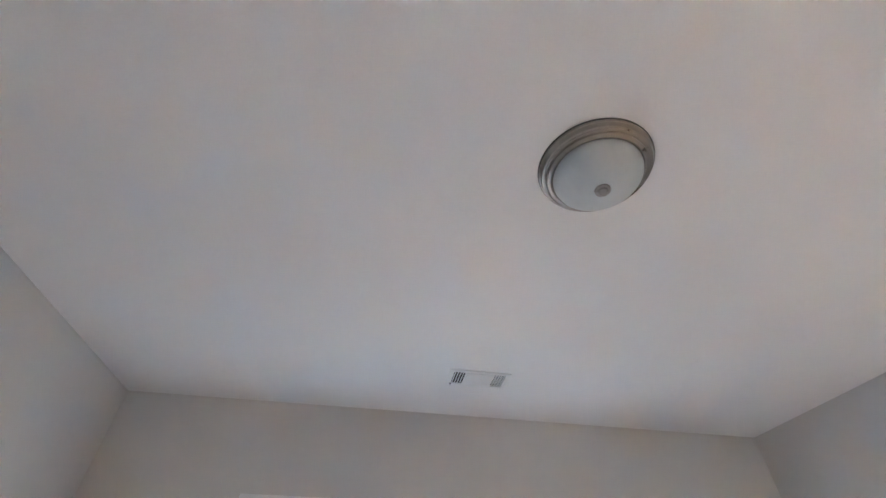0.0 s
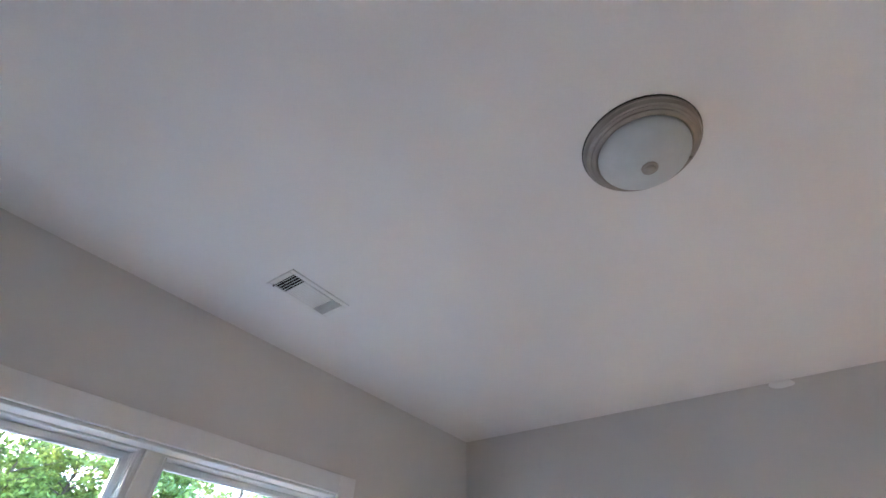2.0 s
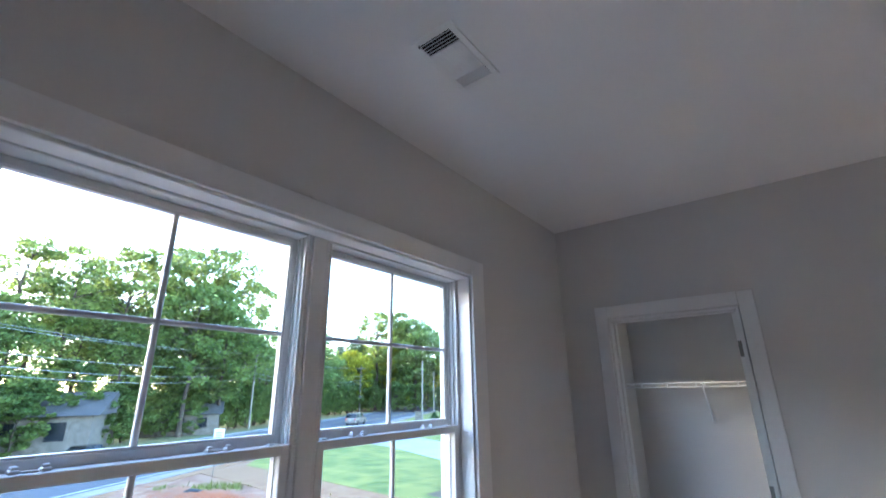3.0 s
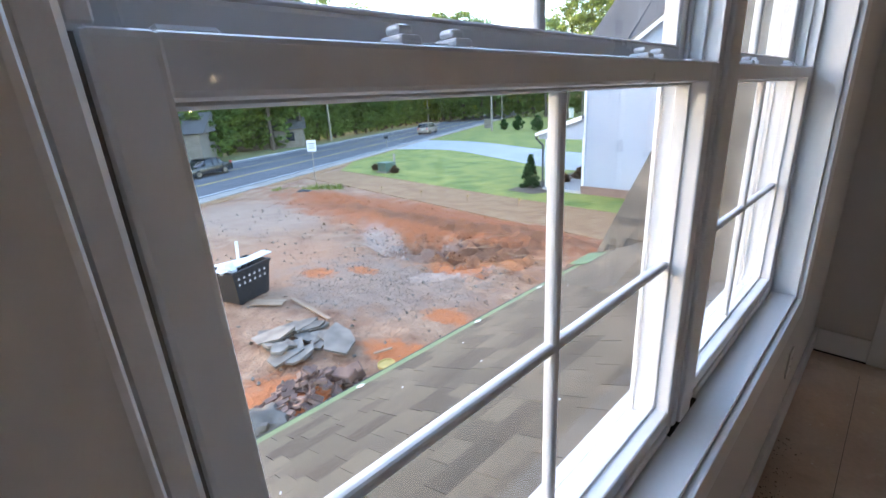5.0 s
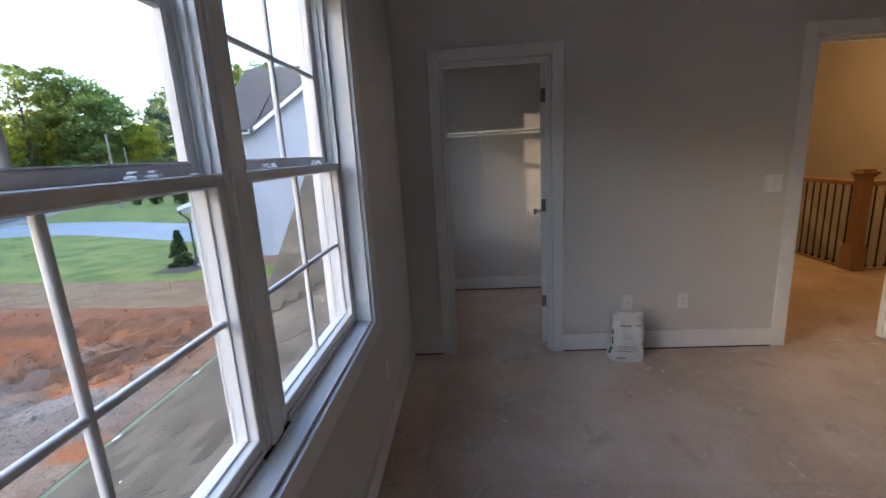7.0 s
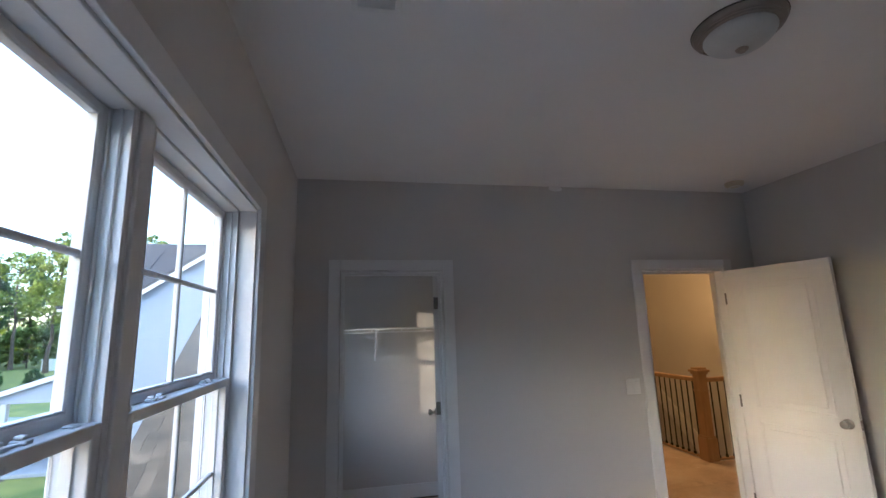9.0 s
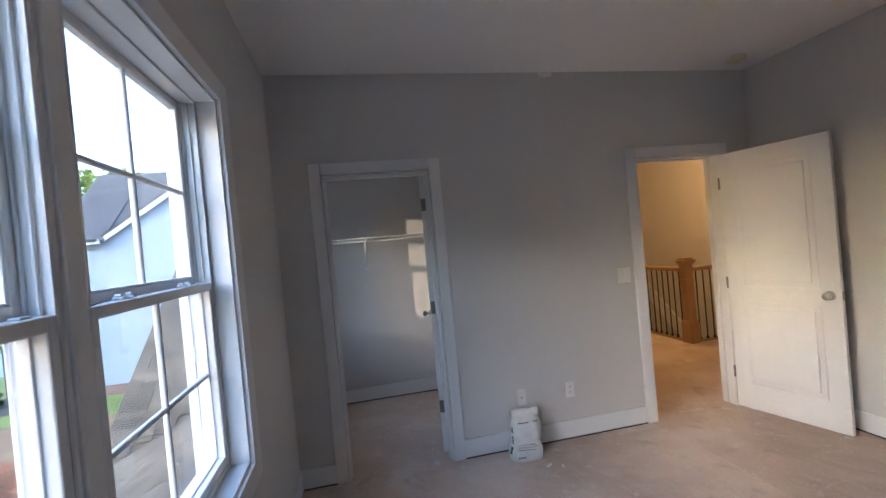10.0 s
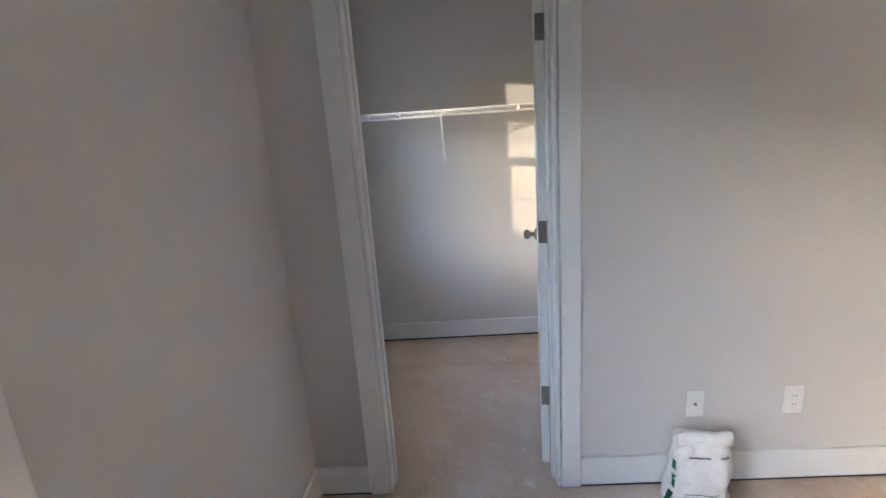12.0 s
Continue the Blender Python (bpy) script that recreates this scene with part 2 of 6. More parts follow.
def clay():
    """Red clay lot: pale scraped soil, orange clay, a grey gravel patch and white dried mud, each with its own place on the lot."""
    m = surface("clay_ground", (0.21, 0.10, 0.052), (0.37, 0.235, 0.145), 1.3, 0.95, 11, 1.0, fine=0.42)
    m.node_tree.nodes["Bump"].inputs["Distance"].default_value = 0.05
    nt = m.node_tree
    n, ln = nt.nodes, nt.links
    bsdf = n["Principled BSDF"]
    base = bsdf.inputs["Base Color"].links[0].from_socket
    co = n.new("ShaderNodeTexCoord")

    def layer(colour, centre, size, turn, rough, amount, base, grain=0.0):
        mp = n.new("ShaderNodeMapping")
        mp.vector_type = "TEXTURE"
        mp.inputs["Location"].default_value = (*centre, 0)
        mp.inputs["Rotation"].default_value = (0, 0, radians(turn))
        mp.inputs["Scale"].default_value = (*size, 1000)
        g = n.new("ShaderNodeVectorMath")
        g.operation = "LENGTH"
        t, add, r, mx = n.new("ShaderNodeTexNoise"), n.new("ShaderNodeMath"), n.new("ShaderNodeMapRange"), n.new("ShaderNodeMix")
        t.inputs["Scale"].default_value, t.inputs["Detail"].default_value, t.inputs["Roughness"].default_value = rough, 8, 0.7
        ln.new(co.outputs["Object"], mp.inputs[0])
        ln.new(mp.outputs[0], g.inputs[0])
        ln.new(co.outputs["Object"], t.inputs["Vector"])
        add.operation = "MULTIPLY_ADD"
        add.inputs[1].default_value = 1.9
        ln.new(t.outputs[0], add.inputs[0])
        ln.new(g.outputs["Value"], add.inputs[2])
        r.inputs[1].default_value, r.inputs[2].default_value, r.inputs[3].default_value, r.inputs[4].default_value = 1.65, 2.05, amount, 0.0
        ln.new(add.outputs[0], r.inputs[0])
        mx.data_type = "RGBA"
        if grain:
            v, cr = n.new("ShaderNodeTexVoronoi"), n.new("ShaderNodeMix")
            v.inputs["Scale"].default_value = grain
            ln.new(co.outputs["Object"], v.inputs["Vector"])
            cr.data_type = "RGBA"
            cr.inputs[6].default_value, cr.inputs[7].default_value = (*[c * 0.7 for c in colour], 1), (*[min(c * 1.35, 0.8) for c in colour], 1)
            sep = n.new("ShaderNodeSeparateColor")
            ln.new(v.outputs["Color"], sep.inputs[0])
            ln.new(sep.outputs[0], cr.inputs[0])
            ln.new(cr.outputs[2], mx.inputs[7])
        else:
            mx.inputs[7].default_value = (*colour, 1)
        ln.new(r.outputs[0], mx.inputs[0])
        ln.new(base, mx.inputs[6])
        return mx.outputs[2]

    base = layer((0.34, 0.25, 0.185), (-21.5, 5.0), (4.5, 3.5), 10, 1.3, 0.6, base)
    base = layer((0.36, 0.19, 0.105), (-13.5, 2.6), (4.0, 2.6), 30, 2.2, 0.7, base)
    base = layer((0.30, 0.095, 0.03), (-14.5, 9.2), (12.0, 2.6), 4, 1.6, 0.95, base)
    base = layer((0.185, 0.075, 0.03), (-13.0, 8.8), (9.0, 0.7), 6, 4.5, 0.8, base)
    base = layer((0.25, 0.185, 0.14), (-9.8, 3.7), (3.4, 2.0), 20, 1.7, 0.7, base, grain=24)
    base = layer((0.42, 0.34, 0.285), (-13.2, 6.4), (2.4, 0.7), -20, 4.5, 0.5, base)
    base = layer((0.42, 0.34, 0.285), (-10.6, 6.6), (1.3, 0.6), 60, 5.0, 0.75, base)
    base = layer((0.36, 0.15, 0.06), (-8.6, 6.9), (2.4, 1.0), 40, 5.0, 0.8, base)
    base = layer((0.13, 0.055, 0.025), (-9.6, 7.1), (3.4, 0.9), 30, 6.5, 0.75, base)
    base = layer((0.42, 0.31, 0.24), (-8.4, 5.5), (1.4, 0.45), 60, 4.0, 0.7, base)
    for cx, cy, sx, sy in ((-6.6, 3.4, 0.65, 0.4), (-6.0, 1.7, 1.3, 0.45), (-10.9, 3.9, 0.6, 0.35), (-6.3, -0.6, 1.3, 0.8), (-8.6, 5.9, 1.0, 0.6), (-11.8, 2.9, 0.7, 0.4)):
        base = layer((0.43, 0.135, 0.04), (cx, cy), (sx, sy), 15, 4.0, 0.95, base)
    ln.new(base, bsdf.inputs["Base Color"])
    return m


for leaf_material in (LEAF, LEAF_LIGHT, LEAF_SUN, PINE, SHRUB, SHRUB_BROWN):
    leafy(leaf_material, 0.6)
FLOOR = subfloor()
CLAY = clay()


# ---- building helpers ----
def slab(bm, lo, hi, bevel=0.0, seg=1, m=None):
    """Adds a box from lo to hi, with rounded edges where bevel is given, to bm."""
    made = bmesh.ops.create_cube(bm, size=1)["verts"]
    c, s = [(a + b) / 2 for a, b in zip(lo, hi)], [max(b - a, 1e-4) for a, b in zip(lo, hi)]
    for v in made:
        v.co = Vector((v.co.x * s[0] + c[0], v.co.y * s[1] + c[1], v.co.z * s[2] + c[2]))
    if bevel:
        edges = list({e for v in made for e in v.link_edges})
        out = bmesh.ops.bevel(bm, geom=edges, offset=min(bevel, min(s) * 0.45), segments=seg, affect="EDGES", profile=0.5)
        made = list({v for f in out["faces"] for v in f.verts} | {v for v in made if v.is_valid})
    if m is not None:
        bmesh.ops.transform(bm, matrix=m, verts=made)
    return made


def tube(bm, a, b, r, r2=None, n=10):
    """Adds a capped round bar from a to b."""
    a, b = Vector(a), Vector(b)
    turn = (b - a).to_track_quat("Z", "Y").to_matrix().to_4x4()
    made = bmesh.ops.create_cone(bm, cap_ends=True, segments=n, radius1=r, radius2=r if r2 is None else r2, depth=(b - a).length)["verts"]
    bmesh.ops.transform(bm, matrix=Matrix.Translation((a + b) / 2) @ turn, verts=made)
    return made


def spin(bm, profile, n=48, centre=(0, 0, 0)):
    """Adds the surface that a profile of (radius, height) makes round a vertical axis."""
    rings = []
    for r, z in profile:
        if r < 1e-5:
            rings.append([bm.verts.new((centre[0], centre[1], centre[2] + z))])
        else:
            rings.append([bm.verts.new((centre[0] + r * math.cos(2 * math.pi * k / n), centre[1] + r * math.sin(2 * math.pi * k / n), centre[2] + z)) for k in range(n)])
    for p, q in zip(rings, rings[1:]):
        for k in range(n):
            f = [p[k % len(p)], p[(k + 1) % len(p)], q[(k + 1) % len(q)], q[k % len(q)]]
            f = list(dict.fromkeys(f))
            if len(f) > 2:
                bm.faces.new(f)
    bmesh.ops.recalc_face_normals(bm, faces=bm.faces)


def mesh_of(name, bm, material, smooth=False):
    me = bpy.data.meshes.new(name)
    bm.to_mesh(me)
    bm.free()
    me.materials.append(material)
    if smooth:
        me.polygons.foreach_set("use_smooth", [True] * len(me.polygons))
        me.set_sharp_from_angle(angle=radians(35))
    return me


def part(name, bm, material, parent=None, label="", smooth=False):
    ob = new(name, mesh_of(name, bm, material, smooth))
    if parent is not None:
        ob.parent = parent
    return tagged(ob, label)


def box(name, lo, hi, material, parent=None, label="", bevel=0.0, seg=1, m=None):
    bm = bmesh.new()
    slab(bm, lo, hi, bevel, seg, m)
    return part(name, bm, material, parent, label)


def thing(name, label, category, group="", kind="", m=None):
    ob = tagged(new(name), label, category, group, kind)
    ob.empty_display_size = 0.1
    if m is not None:
        ob.matrix_world = m
    return ob


def setting(name, bm, material, label, category="", smooth=False):
    return tagged(part(name, bm, material, None, label, smooth), category=category, kind="structure")


def panel_with_holes(axis, at, thick, u, v, holes):
    """A wall across axis ("x" or "y") from at to at + thick, over the stretches u and v (height), with openings (u0, u1, v0, v1) through it."""
    us = sorted({*u, *(h[0] for h in holes), *(h[1] for h in holes)})
    vs = sorted({*v, *(h[2] for h in holes), *(h[3] for h in holes)})
    us, vs = [a for a in us if u[0] <= a <= u[1]], [a for a in vs if v[0] <= a <= v[1]]

    def solid(i, j):
        if not (0 <= i < len(us) - 1 and 0 <= j < len(vs) - 1):
            return False
        cu, cv = (us[i] + us[i + 1]) / 2, (vs[j] + vs[j + 1]) / 2
        return not any(h[0] < cu < h[1] and h[2] < cv < h[3] for h in holes)

    bm, seen = bmesh.new(), {}

    def vert(a, b, d):
        key = (round(a, 5), round(b, 5), d)
        if key not in seen:
            w = at + thick * d
            seen[key] = bm.verts.new((w, a, b) if axis == "x" else (a, w, b))
        return seen[key]

    for i in range(len(us) - 1):
        for j in range(len(vs) - 1):
            if not solid(i, j):
                continue
            c = [(us[i], vs[j]), (us[i + 1], vs[j]), (us[i + 1], vs[j + 1]), (us[i], vs[j + 1])]
            for d in (0, 1):
                bm.faces.new([vert(*p, d) for p in c])
            for k, (di, dj) in enumerate(((0, -1), (1, 0), (0, 1), (-1, 0))):
                if not solid(i + di, j + dj):
                    p, q = c[k], c[(k + 1) % 4]
                    bm.faces.new([vert(*p, 0), vert(*q, 0), vert(*q, 1), vert(*p, 1)])
    bmesh.ops.recalc_face_normals(bm, faces=bm.faces)
    return bm


# ---- the plan, in metres ----
ROOM_X, ROOM_Y, H = 3.755, -3.78, 2.74       # window wall at x = 0, closet wall at y = 0
WT, EXT = 0.12, 0.17                         # thickness of inner and outer walls
CL_X0, CL_X1 = 0.309, 1.043                  # closet doorway
DR_X0, DR_X1 = 2.664, 3.434                    # bedroom doorway
DOOR_H, CASE = 2.066, 0.078
CLOSET_Y, CLOSET_X = 1.55, 1.95
WIN_Y0, WIN_Y1, WIN_Z0, WIN_Z1 = -2.931, -1.163, 0.737, 2.182
WIN_C = -2.034
CWIN = (0.46, 1.085, 0.88, 2.02)              # the closet's window
HALL_X, HALL_Y = 5.75, 4.4
NEWEL = (4.58, 1.79)
GROUND = -3.3


def build_shell():
    top = H + 0.1
    # outer wall with the bedroom's twin window and the closet's window
    setting("wall_west", panel_with_holes("x", -EXT, EXT, (ROOM_Y - WT, HALL_Y + WT), (-0.35, H), [(WIN_Y0, WIN_Y1, WIN_Z0, WIN_Z1), CWIN]), WALL, "painted warm grey wall round the twin window", "wall")
    setting("wall_north", panel_with_holes("y", 0.0, WT, (0.0, ROOM_X), (0, H), [(CL_X0, CL_X1, -1, DOOR_H), (DR_X0, DR_X1, -1, DOOR_H)]), WALL, "painted warm grey wall with two doorways", "wall")
    setting("wall_east", panel_with_holes("x", ROOM_X, WT, (ROOM_Y, WT), (0, H), []), WALL, "painted warm grey wall behind the open door", "wall")
    setting("wall_south", panel_with_holes("y", ROOM_Y - WT, WT, (0.0, ROOM_X + WT), (0, H), []), WALL, "plain painted grey wall", "wall")
    setting("wall_closet_back", panel_with_holes("y", CLOSET_Y, WT, (0.0, CLOSET_X + WT), (0, H), []), WALL, "painted grey closet back wall with sun patches", "wall")
    setting("wall_closet_side", panel_with_holes("x", CLOSET_X, WT, (WT, CLOSET_Y), (0, H), []), WALL, "painted grey closet side wall", "wall")
    # hallway and stairwell
    setting("wall_hall_south", panel_with_holes("y", 0.0, WT, (ROOM_X + WT, HALL_X), (0, H), []), WALL, "painted hallway wall in lamp light", "wall")
    setting("wall_hall_east", panel_with_holes("x", HALL_X, WT, (0.0, HALL_Y + WT), (-2.6, H), []), WALL, "painted stairwell wall glowing in warm lamp light", "wall")
    setting("wall_hall_north", panel_with_holes("y", HALL_Y, WT, (CLOSET_X + WT, HALL_X), (-2.6, H), []), WALL, "painted stairwell end wall in warm lamp light", "wall")
    setting("wall_hall_west", panel_with_holes("x", CLOSET_X, WT, (CLOSET_Y + WT, HALL_Y), (0, H), []), WALL, "painted hallway wall beside the closet", "wall")
    for name, lo, hi, label in (
        ("ceiling", (-EXT, ROOM_Y - WT, H), (HALL_X + WT, HALL_Y + WT, H + 0.1), "flat white matt drywall ceiling"),
    ):
        bm = bmesh.new()
        slab(bm, lo, hi)
        setting(name, bm, CEIL, label, "ceiling")
    # floor deck, with the stairwell left open
    bm = bmesh.new()
    for lo, hi in (((-EXT, ROOM_Y - WT, -0.30), (NEWEL[0] - 0.06, HALL_Y, -0.022)), ((NEWEL[0] - 0.06, ROOM_Y - WT, -0.30), (HALL_X, NEWEL[1] - 0.06, -0.022))):
        slab(bm, lo, hi)
    floor = setting("floor", bm, DARK, "dusty bare wood-panel subfloor", "floor")
    panels = []
    y = ROOM_Y
    row = 0
    while y < HALL_Y - 0.05:
        y2 = min(y + 1.22, HALL_Y)
        x = -0.9 if row % 2 else -2.22
        while x < HALL_X:
            x2 = x + 2.44
            lo, hi = [max(x, 0.0), y], [min(x2, HALL_X), y2]
            if hi[0] - lo[0] > 0.1:
                if hi[1] > NEWEL[1] - 0.06 and hi[0] > NEWEL[0] - 0.06:
                    if lo[1] < NEWEL[1] - 0.06:
                        panels.append((lo, [hi[0], NEWEL[1] - 0.06]))
                        lo = [lo[0], NEWEL[1] - 0.06]
                    hi[0] = min(hi[0], NEWEL[0] - 0.06)
                if hi[0] - lo[0] > 0.05 and hi[1] - lo[1] > 0.02:
                    panels.append((lo, hi))
            x = x2
        y, row = y2, row + 1
    for lo, hi in panels:
        box("panel", (lo[0] + 0.0012, lo[1] + 0.0012, -0.022), (hi[0] - 0.0012, hi[1] - 0.0012, 0.0), FLOOR, floor)
    # stairwell floor far below
    bm = bmesh.new()
    slab(bm, (CLOSET_X, 0, -2.75), (HALL_X + WT, HALL_Y + WT, -2.6))
    setting("floor_lower_hall", bm, FLOOR, "bare subfloor at the foot of the stairwell", "floor")
    bm = bmesh.new()
    slab(bm, (NEWEL[0] - 0.10, NEWEL[1] - 0.06, -2.6), (NEWEL[0] - 0.06, HALL_Y, -0.30))
    slab(bm, (NEWEL[0] - 0.06, NEWEL[1] - 0.10, -2.6), (HALL_X, NEWEL[1] - 0.06, -0.30))
    setting("wall_stairwell", bm, WALL, "painted wall below the landing edge", "wall")


def run_board(name, lo, hi, parent=None, bevel=0.004):
    ob = box(name, lo, hi, TRIM, parent, "", bevel, 2)
    return ob


def build_trim():
    d, h, gap = 0.016, 0.14, 0.012
    ov = CASE
    runs = [
        ((0.0, ROOM_Y, gap), (d, -0.0, h)),                                   # under the window
        ((d, -d, gap), (CL_X0 - ov, 0.0, h)),
        ((CL_X1 + ov, -d, gap), (DR_X0 - ov, 0.0, h)),
        ((DR_X1 + ov, -d, gap), (ROOM_X - d, 0.0, h)),
        ((ROOM_X - d, ROOM_Y + d, gap), (ROOM_X, 0.0, h)),
        ((d, ROOM_Y, gap), (ROOM_X, ROOM_Y + d, h)),
        ((0.0, CLOSET_Y - d, gap), (CLOSET_X, CLOSET_Y, h)),
        ((0.0, WT, gap), (d, CLOSET_Y - d, h)),
        ((CLOSET_X - d, WT, gap), (CLOSET_X, CLOSET_Y - d, h)),
        ((ROOM_X + WT, WT, gap), (HALL_X, WT + d, h)),
    ]
    base = tagged(new("baseboard"), "flat white painted baseboards above a gap with a dark shade strip", "baseboard", kind="structure")
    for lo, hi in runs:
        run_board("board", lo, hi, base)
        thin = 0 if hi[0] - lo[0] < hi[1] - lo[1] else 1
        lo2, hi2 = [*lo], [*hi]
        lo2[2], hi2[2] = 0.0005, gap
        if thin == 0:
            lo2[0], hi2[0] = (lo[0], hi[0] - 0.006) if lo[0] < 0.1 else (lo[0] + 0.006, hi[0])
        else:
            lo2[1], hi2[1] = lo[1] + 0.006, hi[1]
        # near-black strip in the gap puts the shade under the board into colour
        box("gap_shade", lo2, hi2, DARK, base, "dark strip painted as the shade in the gap under the board")
    for n, (x0, x1) in enumerate(((CL_X0, CL_X1), (DR_X0, DR_X1)), 1):
        tr = tagged(new(f"trim_{n}"), "flat white painted door casing and jamb", "door trim", kind="structure")
        for side, y0, y1 in ((0, -0.018, 0.0), (1, WT, WT + 0.018)):
            run_board("casing", (x0 - CASE, y0, 0.004), (x0, y1, DOOR_H + CASE), tr)
            run_board("casing", (x1, y0, 0.004), (x1 + CASE, y1, DOOR_H + CASE), tr)
            run_board("casing", (x0 + 0.0005, y0, DOOR_H), (x1 - 0.0005, y1, DOOR_H + CASE), tr)
        j = 0.012
        run_board("jamb", (x0 + 0.004, -0.012, 0.002), (x0 + 0.004 + j, WT + 0.012, DOOR_H - 0.004), tr, 0.002)
        run_board("jamb", (x1 - 0.004 - j, -0.012, 0.002), (x1 - 0.004, WT + 0.012, DOOR_H - 0.004), tr, 0.002)
        run_board("jamb", (x0 + 0.004 + j, -0.012, DOOR_H - 0.004 - j), (x1 - 0.004 - j, WT + 0.012, DOOR_H - 0.004), tr, 0.002)
        s = 0.07 if n == 2 else 0.04
        for lo, hi in (((x0 + 0.016, s, 0.002), (x0 + 0.028, s + 0.035, DOOR_H - 0.016)), ((x1 - 0.028, s, 0.002), (x1 - 0.016, s + 0.035, DOOR_H - 0.016)), ((x0 + 0.028, s, DOOR_H - 0.028), (x1 - 0.028, s + 0.035, DOOR_H - 0.016))):
            run_board("stop", lo, hi, tr, 0.002)


# ---- windows ----
def sash(parent, x0, x1, y0, y1, z0, z1, bottom, top, name, stile, gx):
    """A sash with its rails, a cross of bars, and four panes."""
    bm = bmesh.new()
    slab(bm, (x0, y0, z0), (x1, y0 + stile, z1), 0.004, 2)
    slab(bm, (x0, y1 - stile, z0), (x1, y1, z1), 0.004, 2)
    slab(bm, (x0 + 0.0006, y0 + stile - 0.004, z0), (x1 - 0.0006, y1 - stile + 0.004, z0 + bottom), 0.004, 2)
    slab(bm, (x0 + 0.0006, y0 + stile - 0.004, z1 - top), (x1 - 0.0006, y1 - stile + 0.004, z1), 0.004, 2)
    ob = part(name, bm, VINYL, parent)
    gy0, gy1, gz0, gz1 = y0 + stile, y1 - stile, z0 + bottom, z1 - top
    cy, cz, w = (gy0 + gy1) / 2, (gz0 + gz1) / 2, 0.0082
    # glazing bead, a thin step round the glass
    bm = bmesh.new()
    b = 0.004
    for lo, hi in (((gy0, gz0), (gy0 + b, gz1)), ((gy1 - b, gz0), (gy1, gz1)), ((gy0 + b, gz0), (gy1 - b, gz0 + b)), ((gy0 + b, gz1 - b), (gy1 - b, gz1))):
        slab(bm, (gx - 0.012, lo[0], lo[1]), (gx + 0.012, hi[0], hi[1]), 0.003)
    part("glazing_bead", bm, VINYL, ob)
    for lo, hi in (((gx - 0.009, cy - w, gz0), (gx + 0.009, cy + w, gz1)), ((gx - 0.0085, gy0, cz - w), (gx + 0.0085, gy1, cz + w))):
        box("muntin", lo, hi, VINYL, ob, "", 0.006, 3)
    for a0, a1 in ((gy0, cy - w), (cy + w, gy1)):
        for c0, c1 in ((gz0, cz - w), (cz + w, gz1)):
            p = box("pane", (gx - 0.002, a0, c0), (gx + 0.002, a1, c1), GLASS, ob, "clear glass pane")
            p.visible_shadow = False
    return ob


def window_unit(parent, y0, y1, z0, z1, rail):
    """A double-hung unit: outer frame with tracks, outer upper sash, inner lower sash, locks and tilt latches."""
    bm = bmesh.new()
    t = 0.018
    for a, b in ((y0, y0 + t), (y1 - t, y1)):
        slab(bm, (-0.158, a, z0), (-0.07, b, z1), 0.003)
    slab(bm, (-0.162, y0 + t, z1 - t), (-0.07, y1 - t, z1), 0.003)
    slab(bm, (-0.162, y0 + t, z0), (-0.07, y1 - t, z0 + 0.014), 0.003)
    # ridges of the tracks
    for a, s in ((y0 + t, 1), (y1 - t, -1)):
        lo, hi = sorted((a, a + s * 0.010))
        slab(bm, (-0.124, lo, z0 + 0.014), (-0.119, hi, z1 - t), 0.001)
        slab(bm, (-0.074, lo, rail), (-0.07, hi, z1 - t), 0.001)
        slab(bm, (-0.1, lo, rail), (-0.095, hi, z1 - t), 0.001)
        slab(bm, (-0.158, lo, z0), (-0.155, hi, z1 - t), 0.001)
    part("window_frame", bm, VINYL, parent)
    lo_s = sash(parent, -0.124, -0.072, y0 + t + 0.003, y1 - t - 0.003, z0 + 0.015, rail, 0.050, 0.030, "lower_sash", 0.030, -0.111)
    for a, b in ((y0 + t, y0 + t + 0.003), (y1 - t - 0.003, y1 - t)):
        box("weather_seal", (-0.114, a, z0 + 0.015), (-0.0785, b, rail - 0.002), TAUPE, lo_s, "dark seal in the sash joint")
    sash(parent, -0.154, -0.125, y0 + t + 0.001, y1 - t - 0.001, rail - 0.024, z1 - t - 0.001, 0.050, 0.024, "upper_sash", 0.030, -0.140)
    mid = (y0 + y1) / 2
    for c in (mid - 0.20, mid + 0.20):
        bm = bmesh.new()
        for o in (-0.026, 0.026):
            slab(bm, (-0.110, c + o - 0.010, rail), (-0.084, c + o + 0.010, rail + 0.008), 0.003, 2)
            slab(bm, (-0.106, c + o - 0.007, rail + 0.008), (-0.090, c + o + 0.007, rail + 0.015), 0.003, 2)
        slab(bm, (-0.104, c - 0.030, rail), (-0.092, c + 0.030, rail + 0.004), 0.001)
        part("sash_lock", bm, VINYL, lo_s)
    for c in (y0 + t + 0.05, y1 - t - 0.05):
        box("tilt_latch", (-0.112, c - 0.016, rail), (-0.090, c + 0.016, rail + 0.005), VINYL, lo_s, "", 0.003)
    # lift lip along the foot of the lower sash
    box("lift_rail", (-0.076, y0 + t + 0.03, z0 + 0.022), (-0.066, y1 - t - 0.03, z0 + 0.036), VINYL, lo_s, "", 0.003)


